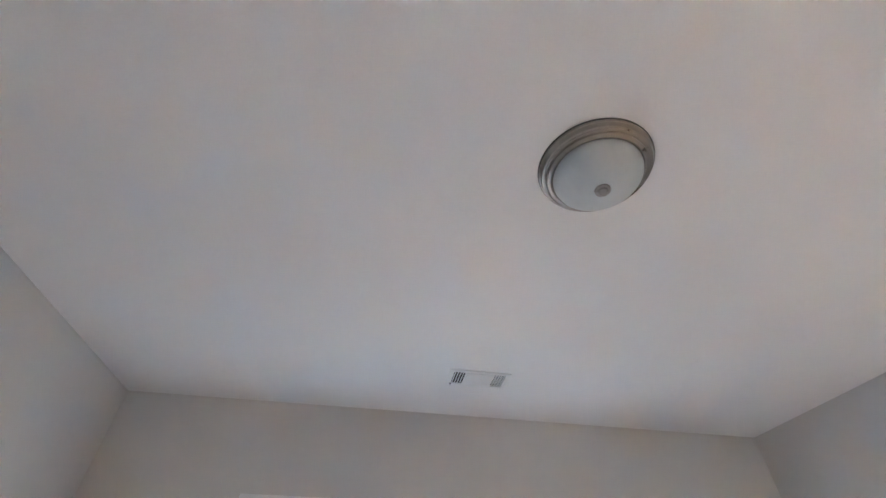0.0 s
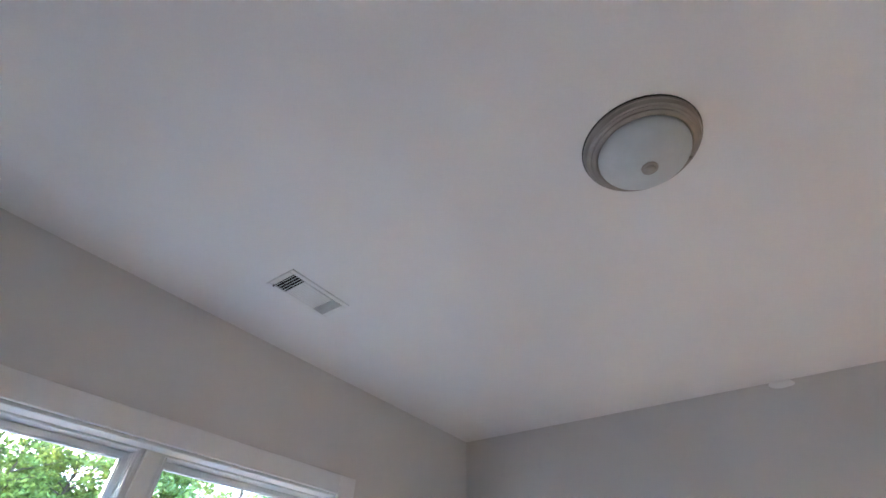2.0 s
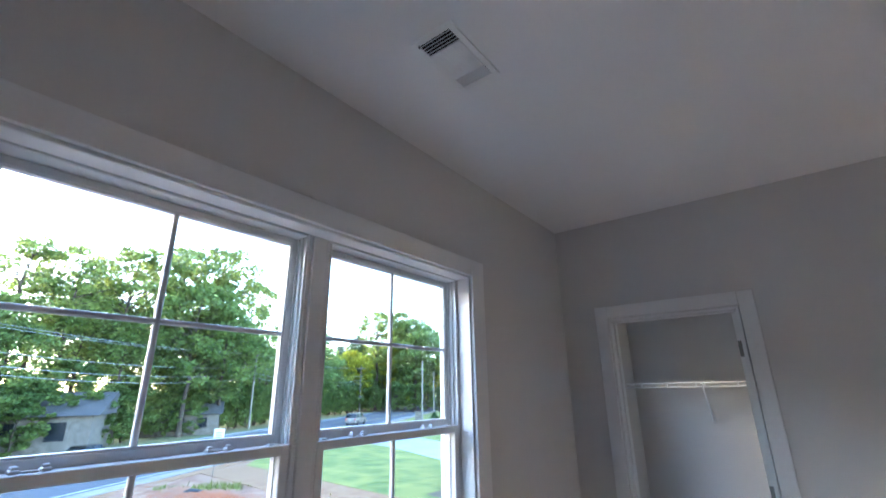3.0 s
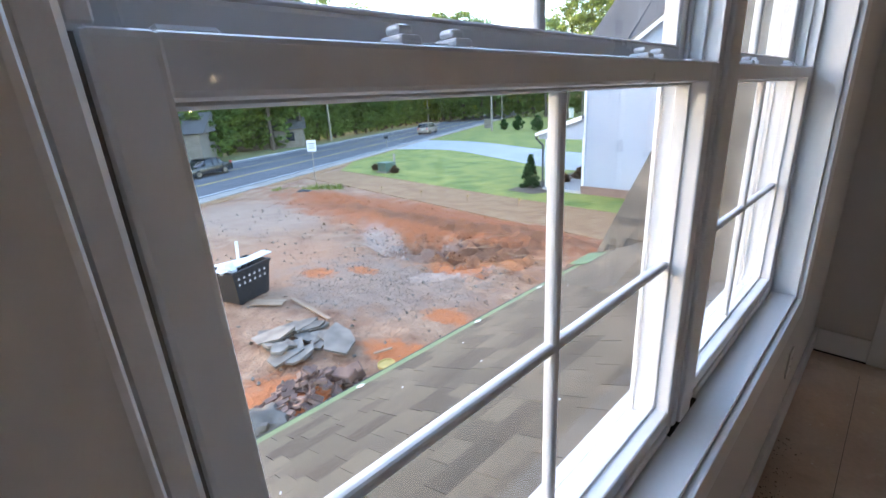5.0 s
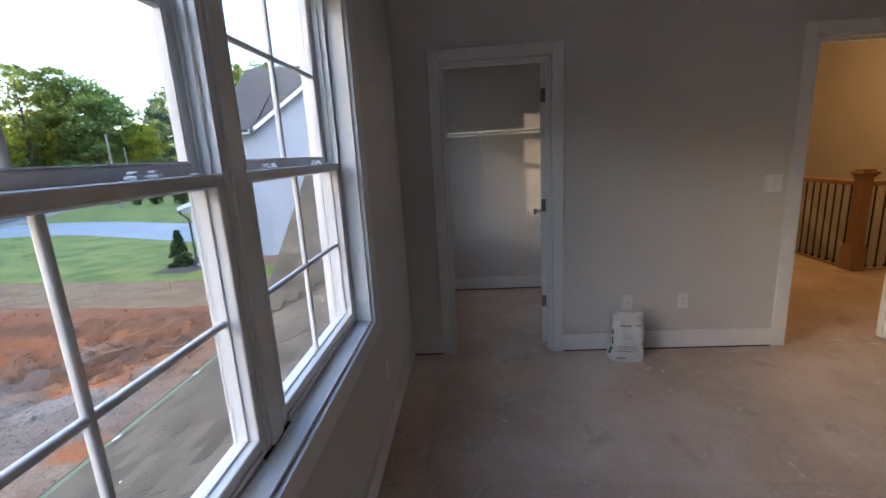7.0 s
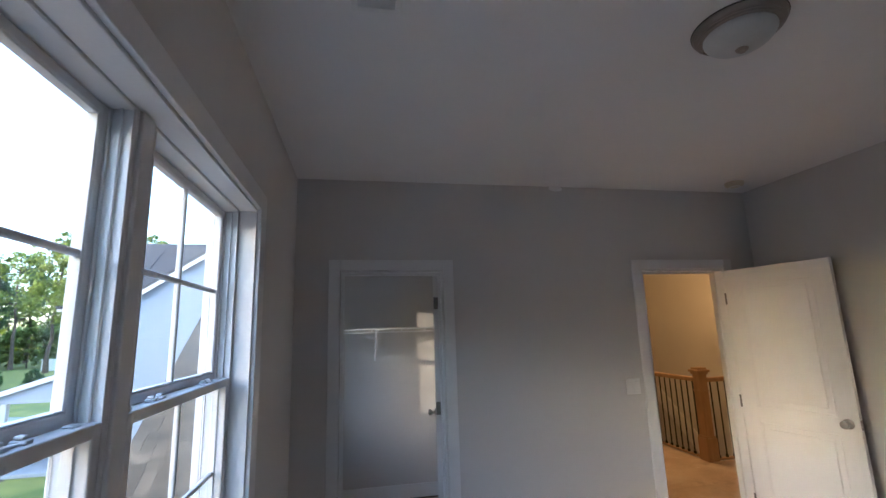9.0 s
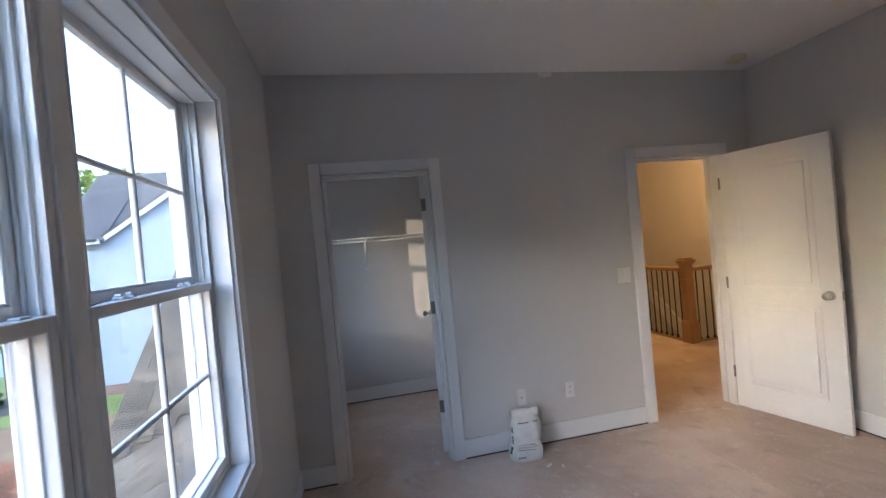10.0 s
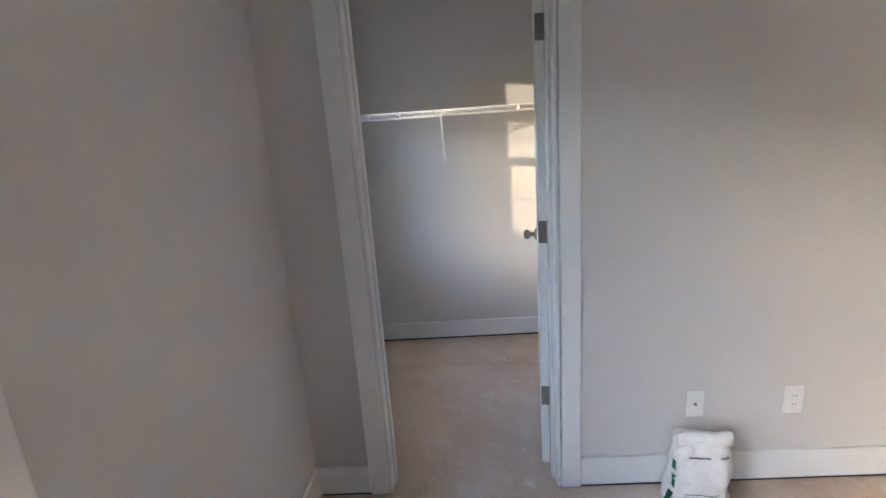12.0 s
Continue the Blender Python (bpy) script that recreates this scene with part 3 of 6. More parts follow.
def build_window(name, y0, y1, z0, z1, rail, units, label, casing=True):
    w = tagged(new(name), label, "window", kind="structure")
    e = 0.012
    # lining boards of the opening
    bm = bmesh.new()
    slab(bm, (-0.07, y0, z0), (0.002, y0 + e, z1), 0.002)
    slab(bm, (-0.07, y1 - e, z0), (0.002, y1, z1), 0.002)
    slab(bm, (-0.07, y0 + e, z1 - e), (0.002, y1 - e, z1), 0.002)
    part("jamb_lining", bm, TRIM, w)
    box("window_sill", (-0.07, y0 + e, z0), (0.002, y1 - e, z0 + e), TRIM, w, "", 0.002)
    inner = [y0 + 0.002, y1 - 0.002]
    if units == 2:
        c = WIN_C
        box("mullion", (-0.174, c - 0.030, z0 + e + 0.004), (-0.062, c + 0.030, z1 - e), TRIM, w, "", 0.004, 2)
        box("mullion_gap", (-0.080, c - 0.080, z0 + e), (-0.064, c + 0.080, z0 + e + 0.0035), DARK, w, "dark open joint under the mullion")
        spans = [(inner[0], c - 0.030), (c + 0.030, inner[1])]
    else:
        spans = [tuple(inner)]
    for a, b in spans:
        window_unit(w, a, b, z0 + 0.002, z1 - 0.002, rail)
    if casing:
        cw, ch = 0.107, 0.086
        for lo, hi in (((0.0, y0 - cw, z0 - ch), (0.018, y0, z1 + ch)), ((0.0, y1, z0 - ch), (0.018, y1 + cw, z1 + ch)), ((0.0, y0 + 0.0004, z1), (0.018, y1 - 0.0004, z1 + ch)), ((0.0, y0 + 0.0004, z0 - ch), (0.018, y1 - 0.0004, z0))):
            box("casing", lo, hi, TRIM, w, "", 0.003, 2)
    # exterior flat trim
    for lo, hi in (((-0.20, y0 - 0.10, z0 - 0.10), (-EXT, y0, z1 + 0.10)), ((-0.20, y1, z0 - 0.10), (-EXT, y1 + 0.10, z1 + 0.10)), ((-0.20, y0, z1), (-EXT, y1, z1 + 0.10)), ((-0.20, y0, z0 - 0.10), (-EXT, y1, z0))):
        box("outer_casing", lo, hi, VINYL, w, "", 0.003)
    return w


# ---- doors ----
def door_leaf(name, width, label, m, hinge_z, knob_sides, jamb_leaf=True):
    """A two-panel moulded door, its hinge edge on the origin, lying along +x, with its faces across y."""
    d = tagged(thing(name, label, "door", m=m), kind="structure")
    t, h = 0.035, 2.03
    st, top, mid, bot = 0.115, 0.115, 0.11, 0.20
    z_mid = 0.86
    bm = bmesh.new()
    slab(bm, (0, 0, 0.0), (st, t, h), 0.002)
    slab(bm, (width - st, 0, 0.0), (width, t, h), 0.002)
    for z0, z1 in ((0.0, bot), (z_mid, z_mid + mid), (h - top, h)):
        slab(bm, (st - 0.003, 0.0003, z0), (width - st + 0.003, t - 0.0003, z1), 0.002)
    leaf = part("leaf", bm, TRIM, d)
    for z0, z1 in ((bot, z_mid), (z_mid + mid, h - top)):
        bm = bmesh.new()
        slab(bm, (st, 0.008, z0), (width - st, t - 0.008, z1))
        slab(bm, (st + 0.045, 0.002, z0 + 0.045), (width - st - 0.045, t - 0.002, z1 - 0.045), 0.006, 2)
        part("raised_panel", bm, TRIM, leaf)
        bm = bmesh.new()
        for y in (0.004, t - 0.004):
            for lo, hi in (((st, z0), (st + 0.012, z1)), ((width - st - 0.012, z0), (width - st, z1)), ((st + 0.012, z0), (width - st - 0.012, z0 + 0.012)), ((st + 0.012, z1 - 0.012), (width - st - 0.012, z1))):
                slab(bm, (lo[0], y - 0.004, lo[1]), (hi[0], y + 0.004, hi[1]), 0.003)
        part("panel_moulding", bm, TRIM, leaf)
    for z in hinge_z:
        bm = bmesh.new()
        slab(bm, (-0.0025, 0.002, z - 0.045), (0.0, t - 0.002, z + 0.045), 0.001)
        tube(bm, (-0.004, -0.005, z - 0.046), (-0.004, -0.005, z + 0.046), 0.0065, n=12)
        if jamb_leaf:
            slab(bm, (-0.040, -0.004, z - 0.045), (-0.004, -0.0015, z + 0.045), 0.001)
        part("hinge", bm, BRONZE, d, "dark satin metal hinge", True)
    for s in knob_sides:
        y, o = (t, 1) if s > 0 else (0.0, -1)
        bm = bmesh.new()
        prof = [(0.0, 0.0), (0.032, 0.0), (0.032, 0.005), (0.026, 0.010), (0.012, 0.012), (0.011, 0.030), (0.018, 0.036), (0.025, 0.044), (0.0265, 0.054), (0.022, 0.063), (0.012, 0.068), (0.0, 0.069)]
        spin(bm, prof, 28)
        bmesh.ops.transform(bm, matrix=Matrix.Translation((width - 0.062, y, 0.936)) @ pose(0, 0, 0, -90 * o), verts=bm.verts)
        bmesh.ops.recalc_face_normals(bm, faces=bm.faces)
        part("knob", bm, NICKEL, d, "satin nickel door knob", True)
    box("latch_plate", (width - 0.0005, 0.006, 0.906), (width + 0.0015, t - 0.006, 0.966), NICKEL, d, "nickel latch plate")
    return d


def build_doors():
    # bedroom door, swung into the room to the east wall
    a, b = Vector((DR_X1 - 0.020, -0.024)), Vector((3.592, -0.735))
    ang = math.degrees(math.atan2(b.y - a.y, b.x - a.x))
    door_leaf("door_1", 0.73, "open white two-panel bedroom door with nickel knob", pose(a.x, a.y, 0.014, 0, 0, ang), (0.28, 1.0, 1.80), (1, -1), False)
    # closet door, swung into the closet
    a = Vector((CL_X1 - 0.020, WT + 0.004))
    door_leaf("door_2", 0.655, "open white two-panel closet door on dark hinges", pose(a.x, a.y, 0.014, 0, 0, 80.5), (0.338, 1.065, 1.82), (1, -1))


# ---- things in the room ----
def ceiling_lamp():
    lamp = thing("ceiling_light", "flush ceiling light with frosted glass dome and brushed nickel rim", "ceiling light", m=pose(1.86, -1.896, H))
    bm = bmesh.new()
    spin(bm, [(0.0, -0.002), (0.160, -0.002), (0.166, -0.006), (0.166, -0.014), (0.163, -0.016), (0.158, -0.030), (0.152, -0.033), (0.153, -0.037), (0.149, -0.041), (0.144, -0.041), (0.144, -0.045), (0.139, -0.049), (0.134, -0.050), (0.126, -0.046), (0.0, -0.044)], 64)
    part("rim", bm, NICKEL, lamp, "brushed nickel stepped rim", True)
    # thin dark disc stands for the shade line between rim and ceiling
    bm = bmesh.new()
    spin(bm, [(0.0, 0.0), (0.1685, 0.0), (0.1685, -0.003), (0.0, -0.003)], 64)
    part("rim_shade", bm, SEAL, lamp, "dark ring painted as the gap's shade at the ceiling", True)
    bm = bmesh.new()
    prof = [(0.128, -0.045)]
    for k in range(1, 15):
        a = math.pi / 2 * k / 14
        prof.append((max(0.129 * math.cos(a), 0.0) if k < 14 else 0.0, -0.046 - 0.082 * math.sin(a)))
    spin(bm, prof, 64)
    part("dome", bm, FROST, lamp, "frosted white glass dome", True)
    bm = bmesh.new()
    spin(bm, [(0.0, -0.122), (0.019, -0.124), (0.023, -0.128), (0.022, -0.133), (0.015, -0.135), (0.015, -0.140), (0.011, -0.145), (0.0, -0.147)], 28)
    part("finial", bm, NICKEL, lamp, "nickel cap nut", True)
    for o in lamp.children:
        o.data.transform(Matrix.Diagonal((0.945, 0.945, 0.76, 1)))
    return lamp


def vent():
    v = thing("ceiling_vent", "white metal ceiling register with slotted ends", "vent", m=pose(0.498, -1.930, H))
    w, l = 0.085, 0.155
    bm = bmesh.new()
    for lo, hi in (((-w, -l, -0.007), (-w + 0.022, l, 0)), ((w - 0.022, -l, -0.007), (w, l, 0)), ((-w + 0.022, -l, -0.007), (w - 0.022, -l + 0.024, 0)), ((-w + 0.022, l - 0.024, -0.007), (w - 0.022, l, 0))):
        slab(bm, lo, hi, 0.002)
    part("frame", bm, PLASTIC, v)
    box("backing", (-w + 0.022, -l + 0.024, -0.0012), (w - 0.022, l - 0.024, -0.0004), DARK, v, "dark duct opening")
    box("centre_plate", (-w + 0.022, -0.075, -0.009), (w - 0.022, 0.075, -0.003), PLASTIC, v, "", 0.001)
    bm = bmesh.new()
    for k in range(9):
        x = -0.056 + 0.014 * k
        slab(bm, (x - 0.0035, -0.07, -0.0105), (x + 0.0035, 0.07, -0.009), 0.0005)
    part("centre_louver", bm, PLASTIC, v)
    for s in (-1, 1):
        for k in range(4):
            y = s * (0.084 + 0.0135 * k)
            bm = bmesh.new()
            slab(bm, (-w + 0.022, -0.0012, -0.007), (w - 0.022, 0.0012, 0.007), m=Matrix.Translation((0, y, -0.004)) @ pose(0, 0, 0, 35 * s if s < 0 else 26))
            part("slat", bm, PLASTIC, v)
    box("damper_lever", (-0.062, -0.137, -0.016), (-0.058, -0.131, -0.006), BRONZE, v, "small dark damper lever")
    return v


def wall_plate(name, label, category, m, w, h, kind):
    """A cover plate in the x-z plane, proud towards -y."""
    p = thing(name, label, category, m=m)
    box("plate", (-w / 2, -0.006, -h / 2), (w / 2, 0.0, h / 2), PLASTIC, p, "", 0.003, 2)
    if kind == "outlet":
        for z in (-0.019, 0.019):
            o = box("socket", (-0.0165, -0.0075, z - 0.0145), (0.0165, -0.005, z + 0.0145), PLASTIC, p, "", 0.004, 2)
            for x in (-0.006, 0.006):
                box("slot", (x - 0.001, -0.0079, z - 0.003), (x + 0.001, -0.007, z + 0.006), DARK, o)
    elif kind == "cable":
        bm = bmesh.new()
        tube(bm, (0, -0.013, 0), (0, -0.005, 0), 0.0055, n=12)
        part("cable_jack", bm, NICKEL, p, "small threaded cable jack", True)
    else:
        for x in (-0.023, 0.023):
            box("rocker", (x - 0.0165, -0.009, -0.033), (x + 0.0165, -0.005, 0.033), PLASTIC, p, "", 0.002, 2)
    for z in (-h * 0.36, h * 0.36):
        bm = bmesh.new()
        tube(bm, (0, -0.0068, z), (0, -0.005, z), 0.003, n=8)
        part("screw", bm, PLASTIC, p)
    return p


def smoke_alarm():
    s = thing("smoke_alarm", "round cream smoke alarm base on the ceiling", "smoke alarm", m=pose(3.44, -0.24, H))
    bm = bmesh.new()
    spin(bm, [(0.0, 0.0), (0.068, 0.0), (0.070, -0.008), (0.066, -0.022), (0.052, -0.032), (0.030, -0.036), (0.0, -0.037)], 36)
    part("cover", bm, CREAM, s, "", True)
    bm = bmesh.new()
    spin(bm, [(0.040, -0.034), (0.043, -0.040), (0.036, -0.040), (0.034, -0.036)], 36)
    part("grille_ring", bm, PLASTIC, s, "", True)
    return s


def plaster_bag():
    """A half-empty paper sack with a rolled top, leaning on the wall."""
    b = thing("plaster_bag", "crumpled white paper plaster sack with rolled top on the floor", "bag", m=pose(1.53, -0.125, 0.0, 3, 0, -4))
    nu, nv = 64, 40

    def skin(a, f, out=0.0):
        z = 0.325 * f
        hw = 0.116 - 0.010 * math.sin(f * 3.1) - 0.016 * f * f + 0.004 * math.sin(f * 11) + out
        hd = 0.078 * (1 - 0.55 * f ** 2.0) + out
        ca, sa = math.cos(a), math.sin(a)
        x = hw * math.copysign(abs(ca) ** 0.55, ca)
        y = hd * math.copysign(abs(sa) ** 0.7, sa)
        w = 0.020 * noise.noise(Vector((x * 15, y * 15, z * 11 + 2))) + 0.012 * abs(noise.noise(Vector((x * 34, y * 34, z * 24 + 7)))) - 0.010 * abs(noise.noise(Vector((x * 22 + 9, y * 22, z * 30))))
        w *= min(1, 0.3 + f * 1.6)
        return Vector((x + w * ca, y + w * sa * 0.9, max(z + 0.4 * w * f, 0.0)))

    bm = bmesh.new()
    rings = [[bm.verts.new(skin(2 * math.pi * k / nu, j / nv)) for k in range(nu)] for j in range(nv + 1)]
    for p, q in zip(rings, rings[1:]):
        for k in range(nu):
            bm.faces.new((p[k], p[(k + 1) % nu], q[(k + 1) % nu], q[k]))
    bm.faces.new(rings[0][::-1])
    bm.faces.new(rings[-1])
    part("sack", bm, PAPER, b, "", True)
    # the rolled, torn top
    bm = bmesh.new()
    rings = []
    for j in range(13):
        x = -0.098 + 0.193 * j / 12
        r = 0.026 + 0.006 * noise.noise(Vector((x * 25, 1, 3)))
        c = Vector((x, -0.022 + 0.010 * noise.noise(Vector((x * 14, 5, 1))), 0.327 + 0.014 * noise.noise(Vector((x * 18, 2, 8)))))
        rings.append([bm.verts.new(c + Vector((0, math.cos(6.283 * k / 14) * r * 0.75, math.sin(6.283 * k / 14) * r * 1.1 + 0.004 * noise.noise(Vector((x * 60, k, 0)))))) for k in range(14)])
    for p, q in zip(rings, rings[1:]):
        for k in range(14):
            bm.faces.new((p[k], p[(k + 1) % 14], q[(k + 1) % 14], q[k]))
    bm.faces.new(rings[0])
    bm.faces.new(rings[-1][::-1])
    bmesh.ops.recalc_face_normals(bm, faces=bm.faces)
    part("rolled_top", bm, PAPER, b, "", True)

    def printed(a0, a1, f0, f1, material, label):
        """A printed bar that follows the sack's skin."""
        bm = bmesh.new()
        n = 10
        lo = [bm.verts.new(skin(a0 + (a1 - a0) * k / n, f0, 0.0016)) for k in range(n + 1)]
        hi = [bm.verts.new(skin(a0 + (a1 - a0) * k / n, f1, 0.0016)) for k in range(n + 1)]
        for k in range(n):
            bm.faces.new((lo[k], lo[k + 1], hi[k + 1], hi[k]))
        bmesh.ops.solidify(bm, geom=bm.faces[:], thickness=0.0008)
        part("print_bar", bm, material, b, label)

    for a0, a1, f0, f1 in ((4.35, 4.75, 0.80, 0.825), (4.95, 5.35, 0.81, 0.83), (4.2, 5.0, 0.36, 0.372), (4.2, 5.1, 0.31, 0.322), (4.2, 4.9, 0.26, 0.272), (4.25, 4.65, 0.10, 0.13)):
        printed(a0, a1, f0, f1, INK, "grey printed line")
    for f0, f1 in ((0.15, 0.30), (0.36, 0.52), (0.60, 0.72)):
        printed(3.25, 3.55, f0, f1, GREENINK, "green printed mark")
    return b


def wire_shelf():
    """A ventilated wire shelf along the closet's back wall, with slanted brackets."""
    s = thing("wire_shelf", "white wire closet shelf on slanted brackets", "shelf")
    z, y0, y1, x0, x1 = 1.662, CLOSET_Y - 0.315, CLOSET_Y - 0.006, 0.012, CLOSET_X - 0.012
    for y, zz in ((y0, z), (y0, z - 0.032), (y0 + 0.10, z - 0.002), (y0 + 0.20, z - 0.002), (y1, z - 0.002)):
        bm = bmesh.new()
        tube(bm, (x0, y, zz), (x1, y, zz), 0.0045, n=8)
        part("rod", bm, WIRE, s, "", True)
    bm = bmesh.new()
    x = x0 + 0.02
    while x < x1:
        tube(bm, (x, y0, z + 0.003), (x, y1, z + 0.003), 0.0015, n=5)
        x += 0.0254
    part("cross_wires", bm, WIRE, s)
    for x in (0.14, 0.34, 0.56, 0.62, 0.85, 1.08, 1.30, 1.55, 1.80):
        box("lip_clip", (x - 0.007, y0 - 0.005, z - 0.034), (x + 0.007, y0 + 0.004, z + 0.004), WIRE, s, "", 0.002)
    for x in (0.60, 1.45):
        bm = bmesh.new()
        tube(bm, (x, y0 + 0.012, z - 0.006), (x, CLOSET_Y - 0.006, z - 0.29), 0.006, n=8)
        slab(bm, (x - 0.010, CLOSET_Y - 0.006, z - 0.32), (x + 0.010, CLOSET_Y - 0.0005, z - 0.26), 0.002)
        part("bracket", bm, WIRE, s, "", True)
    return s


def railing():
    r = thing("stair_railing", "oak stair railing with black iron balusters", "railing")
    x, y = NEWEL
    n = bmesh.new()
    slab(n, (x - 0.075, y - 0.075, 0), (x + 0.075, y + 0.075, 0.26), 0.006, 2)
    slab(n, (x - 0.055, y - 0.055, 0.26), (x + 0.055, y + 0.055, 1.00), 0.004, 2)
    post = part("newel_post", n, OAK, r, "square oak newel post")
    for z0, z1, w in ((0.26, 0.285, 0.068), (0.80, 0.815, 0.066), (1.00, 1.025, 0.070), (1.025, 1.055, 0.085), (1.055, 1.08, 0.062)):
        box("moulding", (x - w, y - w, z0), (x + w, y + w, z1), OAK, post, "", 0.006, 2)
    runs = (((x, y + 0.075), (x, HALL_Y - 0.01)), ((x + 0.075, y), (HALL_X - 0.01, y)))
    for (ax, ay), (bx, by) in runs:
        w = 0.032
        lo, hi = (min(ax, bx) - (w if ax == bx else 0), min(ay, by) - (w if ay == by else 0)), (max(ax, bx) + (w if ax == bx else 0), max(ay, by) + (w if ay == by else 0))
        box("handrail", (*lo, 0.90), (*hi, 0.955), OAK, r, "", 0.016, 3)
        box("shoe_rail", (lo[0], lo[1], 0.0), (hi[0], hi[1], 0.018), OAK, r, "", 0.004)
        length = max(bx - ax, by - ay)
        k = 0.06
        while k < length:
            px, py = ax + (k if bx > ax else 0), ay + (k if by > ay else 0)
            b = bmesh.new()
            slab(b, (px - 0.0065, py - 0.0065, 0.018), (px + 0.0065, py + 0.0065, 0.90), 0.001)
            slab(b, (px - 0.014, py - 0.014, 0.018), (px + 0.014, py + 0.014, 0.048), 0.004)
            part("baluster", b, IRON, r, "black square iron baluster")
            k += 0.105
    return r


def build_hall():
    railing()
    # sloping skirt of the stair on the far wall
    bm = bmesh.new()
    slab(bm, (-0.012, -1.6, -0.12), (0.012, 1.6, 0.12), 0.003, 1, Matrix.Translation((HALL_X - 0.012, 3.0, -0.55)) @ pose(0, 0, 0, 38))
    setting("trim_stair_skirt", bm, TRIM, "white sloping stair skirt board on the wall", "trim")


def build_room_things():
    ceiling_lamp()
    vent()
    smoke_alarm()
    wall_plate("cable_outlet", "white wall plate with a cable jack", "outlet", pose(1.576, -0.0, 0.366), 0.072, 0.116, "cable")
    wall_plate("power_outlet", "white duplex power outlet on the grey wall", "outlet", pose(1.961, -0.0, 0.364), 0.072, 0.116, "outlet")
    wall_plate("light_switch", "white double light switch plate beside the doorway", "switch", pose(2.494, -0.0, 1.169), 0.118, 0.118, "switch")
    wall_plate("power_outlet", "white duplex power outlet below the window", "outlet", pose(0.0, -0.95, 0.38, 0, 0, 90), 0.072, 0.116, "outlet")
    plaster_bag()
    wire_shelf()
    # lump of joint compound at the ceiling line
    bm = bmesh.new()
    bmesh.ops.create_icosphere(bm, subdivisions=3, radius=0.03)
    for v in bm.verts:
        v.co = Vector((v.co.x * 1.9, v.co.y * 0.35, v.co.z * 0.8)) * (1 + 0.25 * noise.noise(v.co * 40))
    bmesh.ops.translate(bm, verts=bm.verts, vec=(1.99, -0.002, H - 0.014))
    tagged(part("compound_smear", bm, CEIL, None, "white smear of joint compound where wall meets ceiling", True), category="smear")
    # flecks of paper and plaster on the floor
    for k, (x, y, s) in enumerate(((0.62, -0.86, 0.020), (1.62, -0.30, 0.028), (1.70, -0.34, 0.020), (1.05, -1.15, 0.012), (1.3, -1.6, 0.010), (0.86, -0.5, 0.010), (0.9, -1.9, 0.014))):
        bm = bmesh.new()
        slab(bm, (-s, -s * 0.35, 0), (s, s * 0.35, 0.003), 0.001)
        ob = part("debris_chip", bm, PAPER, None, "pale chip of plaster lying on the subfloor")
        ob.matrix_world = pose(x, y, 0.0005, 0, 0, 37 * k)
        tagged(ob, category="debris", group="chips on the floor")


build_shell()
build_trim()
build_window("window_1", WIN_Y0, WIN_Y1, WIN_Z0, WIN_Z1, 1.472, 2, "white vinyl twin double-hung window with grilles")
build_window("window_2", *CWIN[:2], *CWIN[2:], 1.455, 1, "white double-hung closet window with grilles")
build_doors()
build_room_things()
build_hall()


# ---- outdoors: own roof ----
EAVE_X, EAVE_Z, WALL_Z = -2.40, -0.56, 0.36
SLOPE = (WALL_Z - EAVE_Z) / (-0.17 - EAVE_X)
ROOF_Y0, VALLEY_Y, GABLE = -4.6, 2.2, 0.75


def shingle_mesh(w, l):
    bm = bmesh.new()
    slab(bm, (0.002, 0.0, 0.0), (w - 0.002, l, 0.007))
    for v in bm.verts:
        if v.co.y > l / 2:
            v.co.z -= 0.0055
    return mesh_of("shingle", bm, SHINGLE)


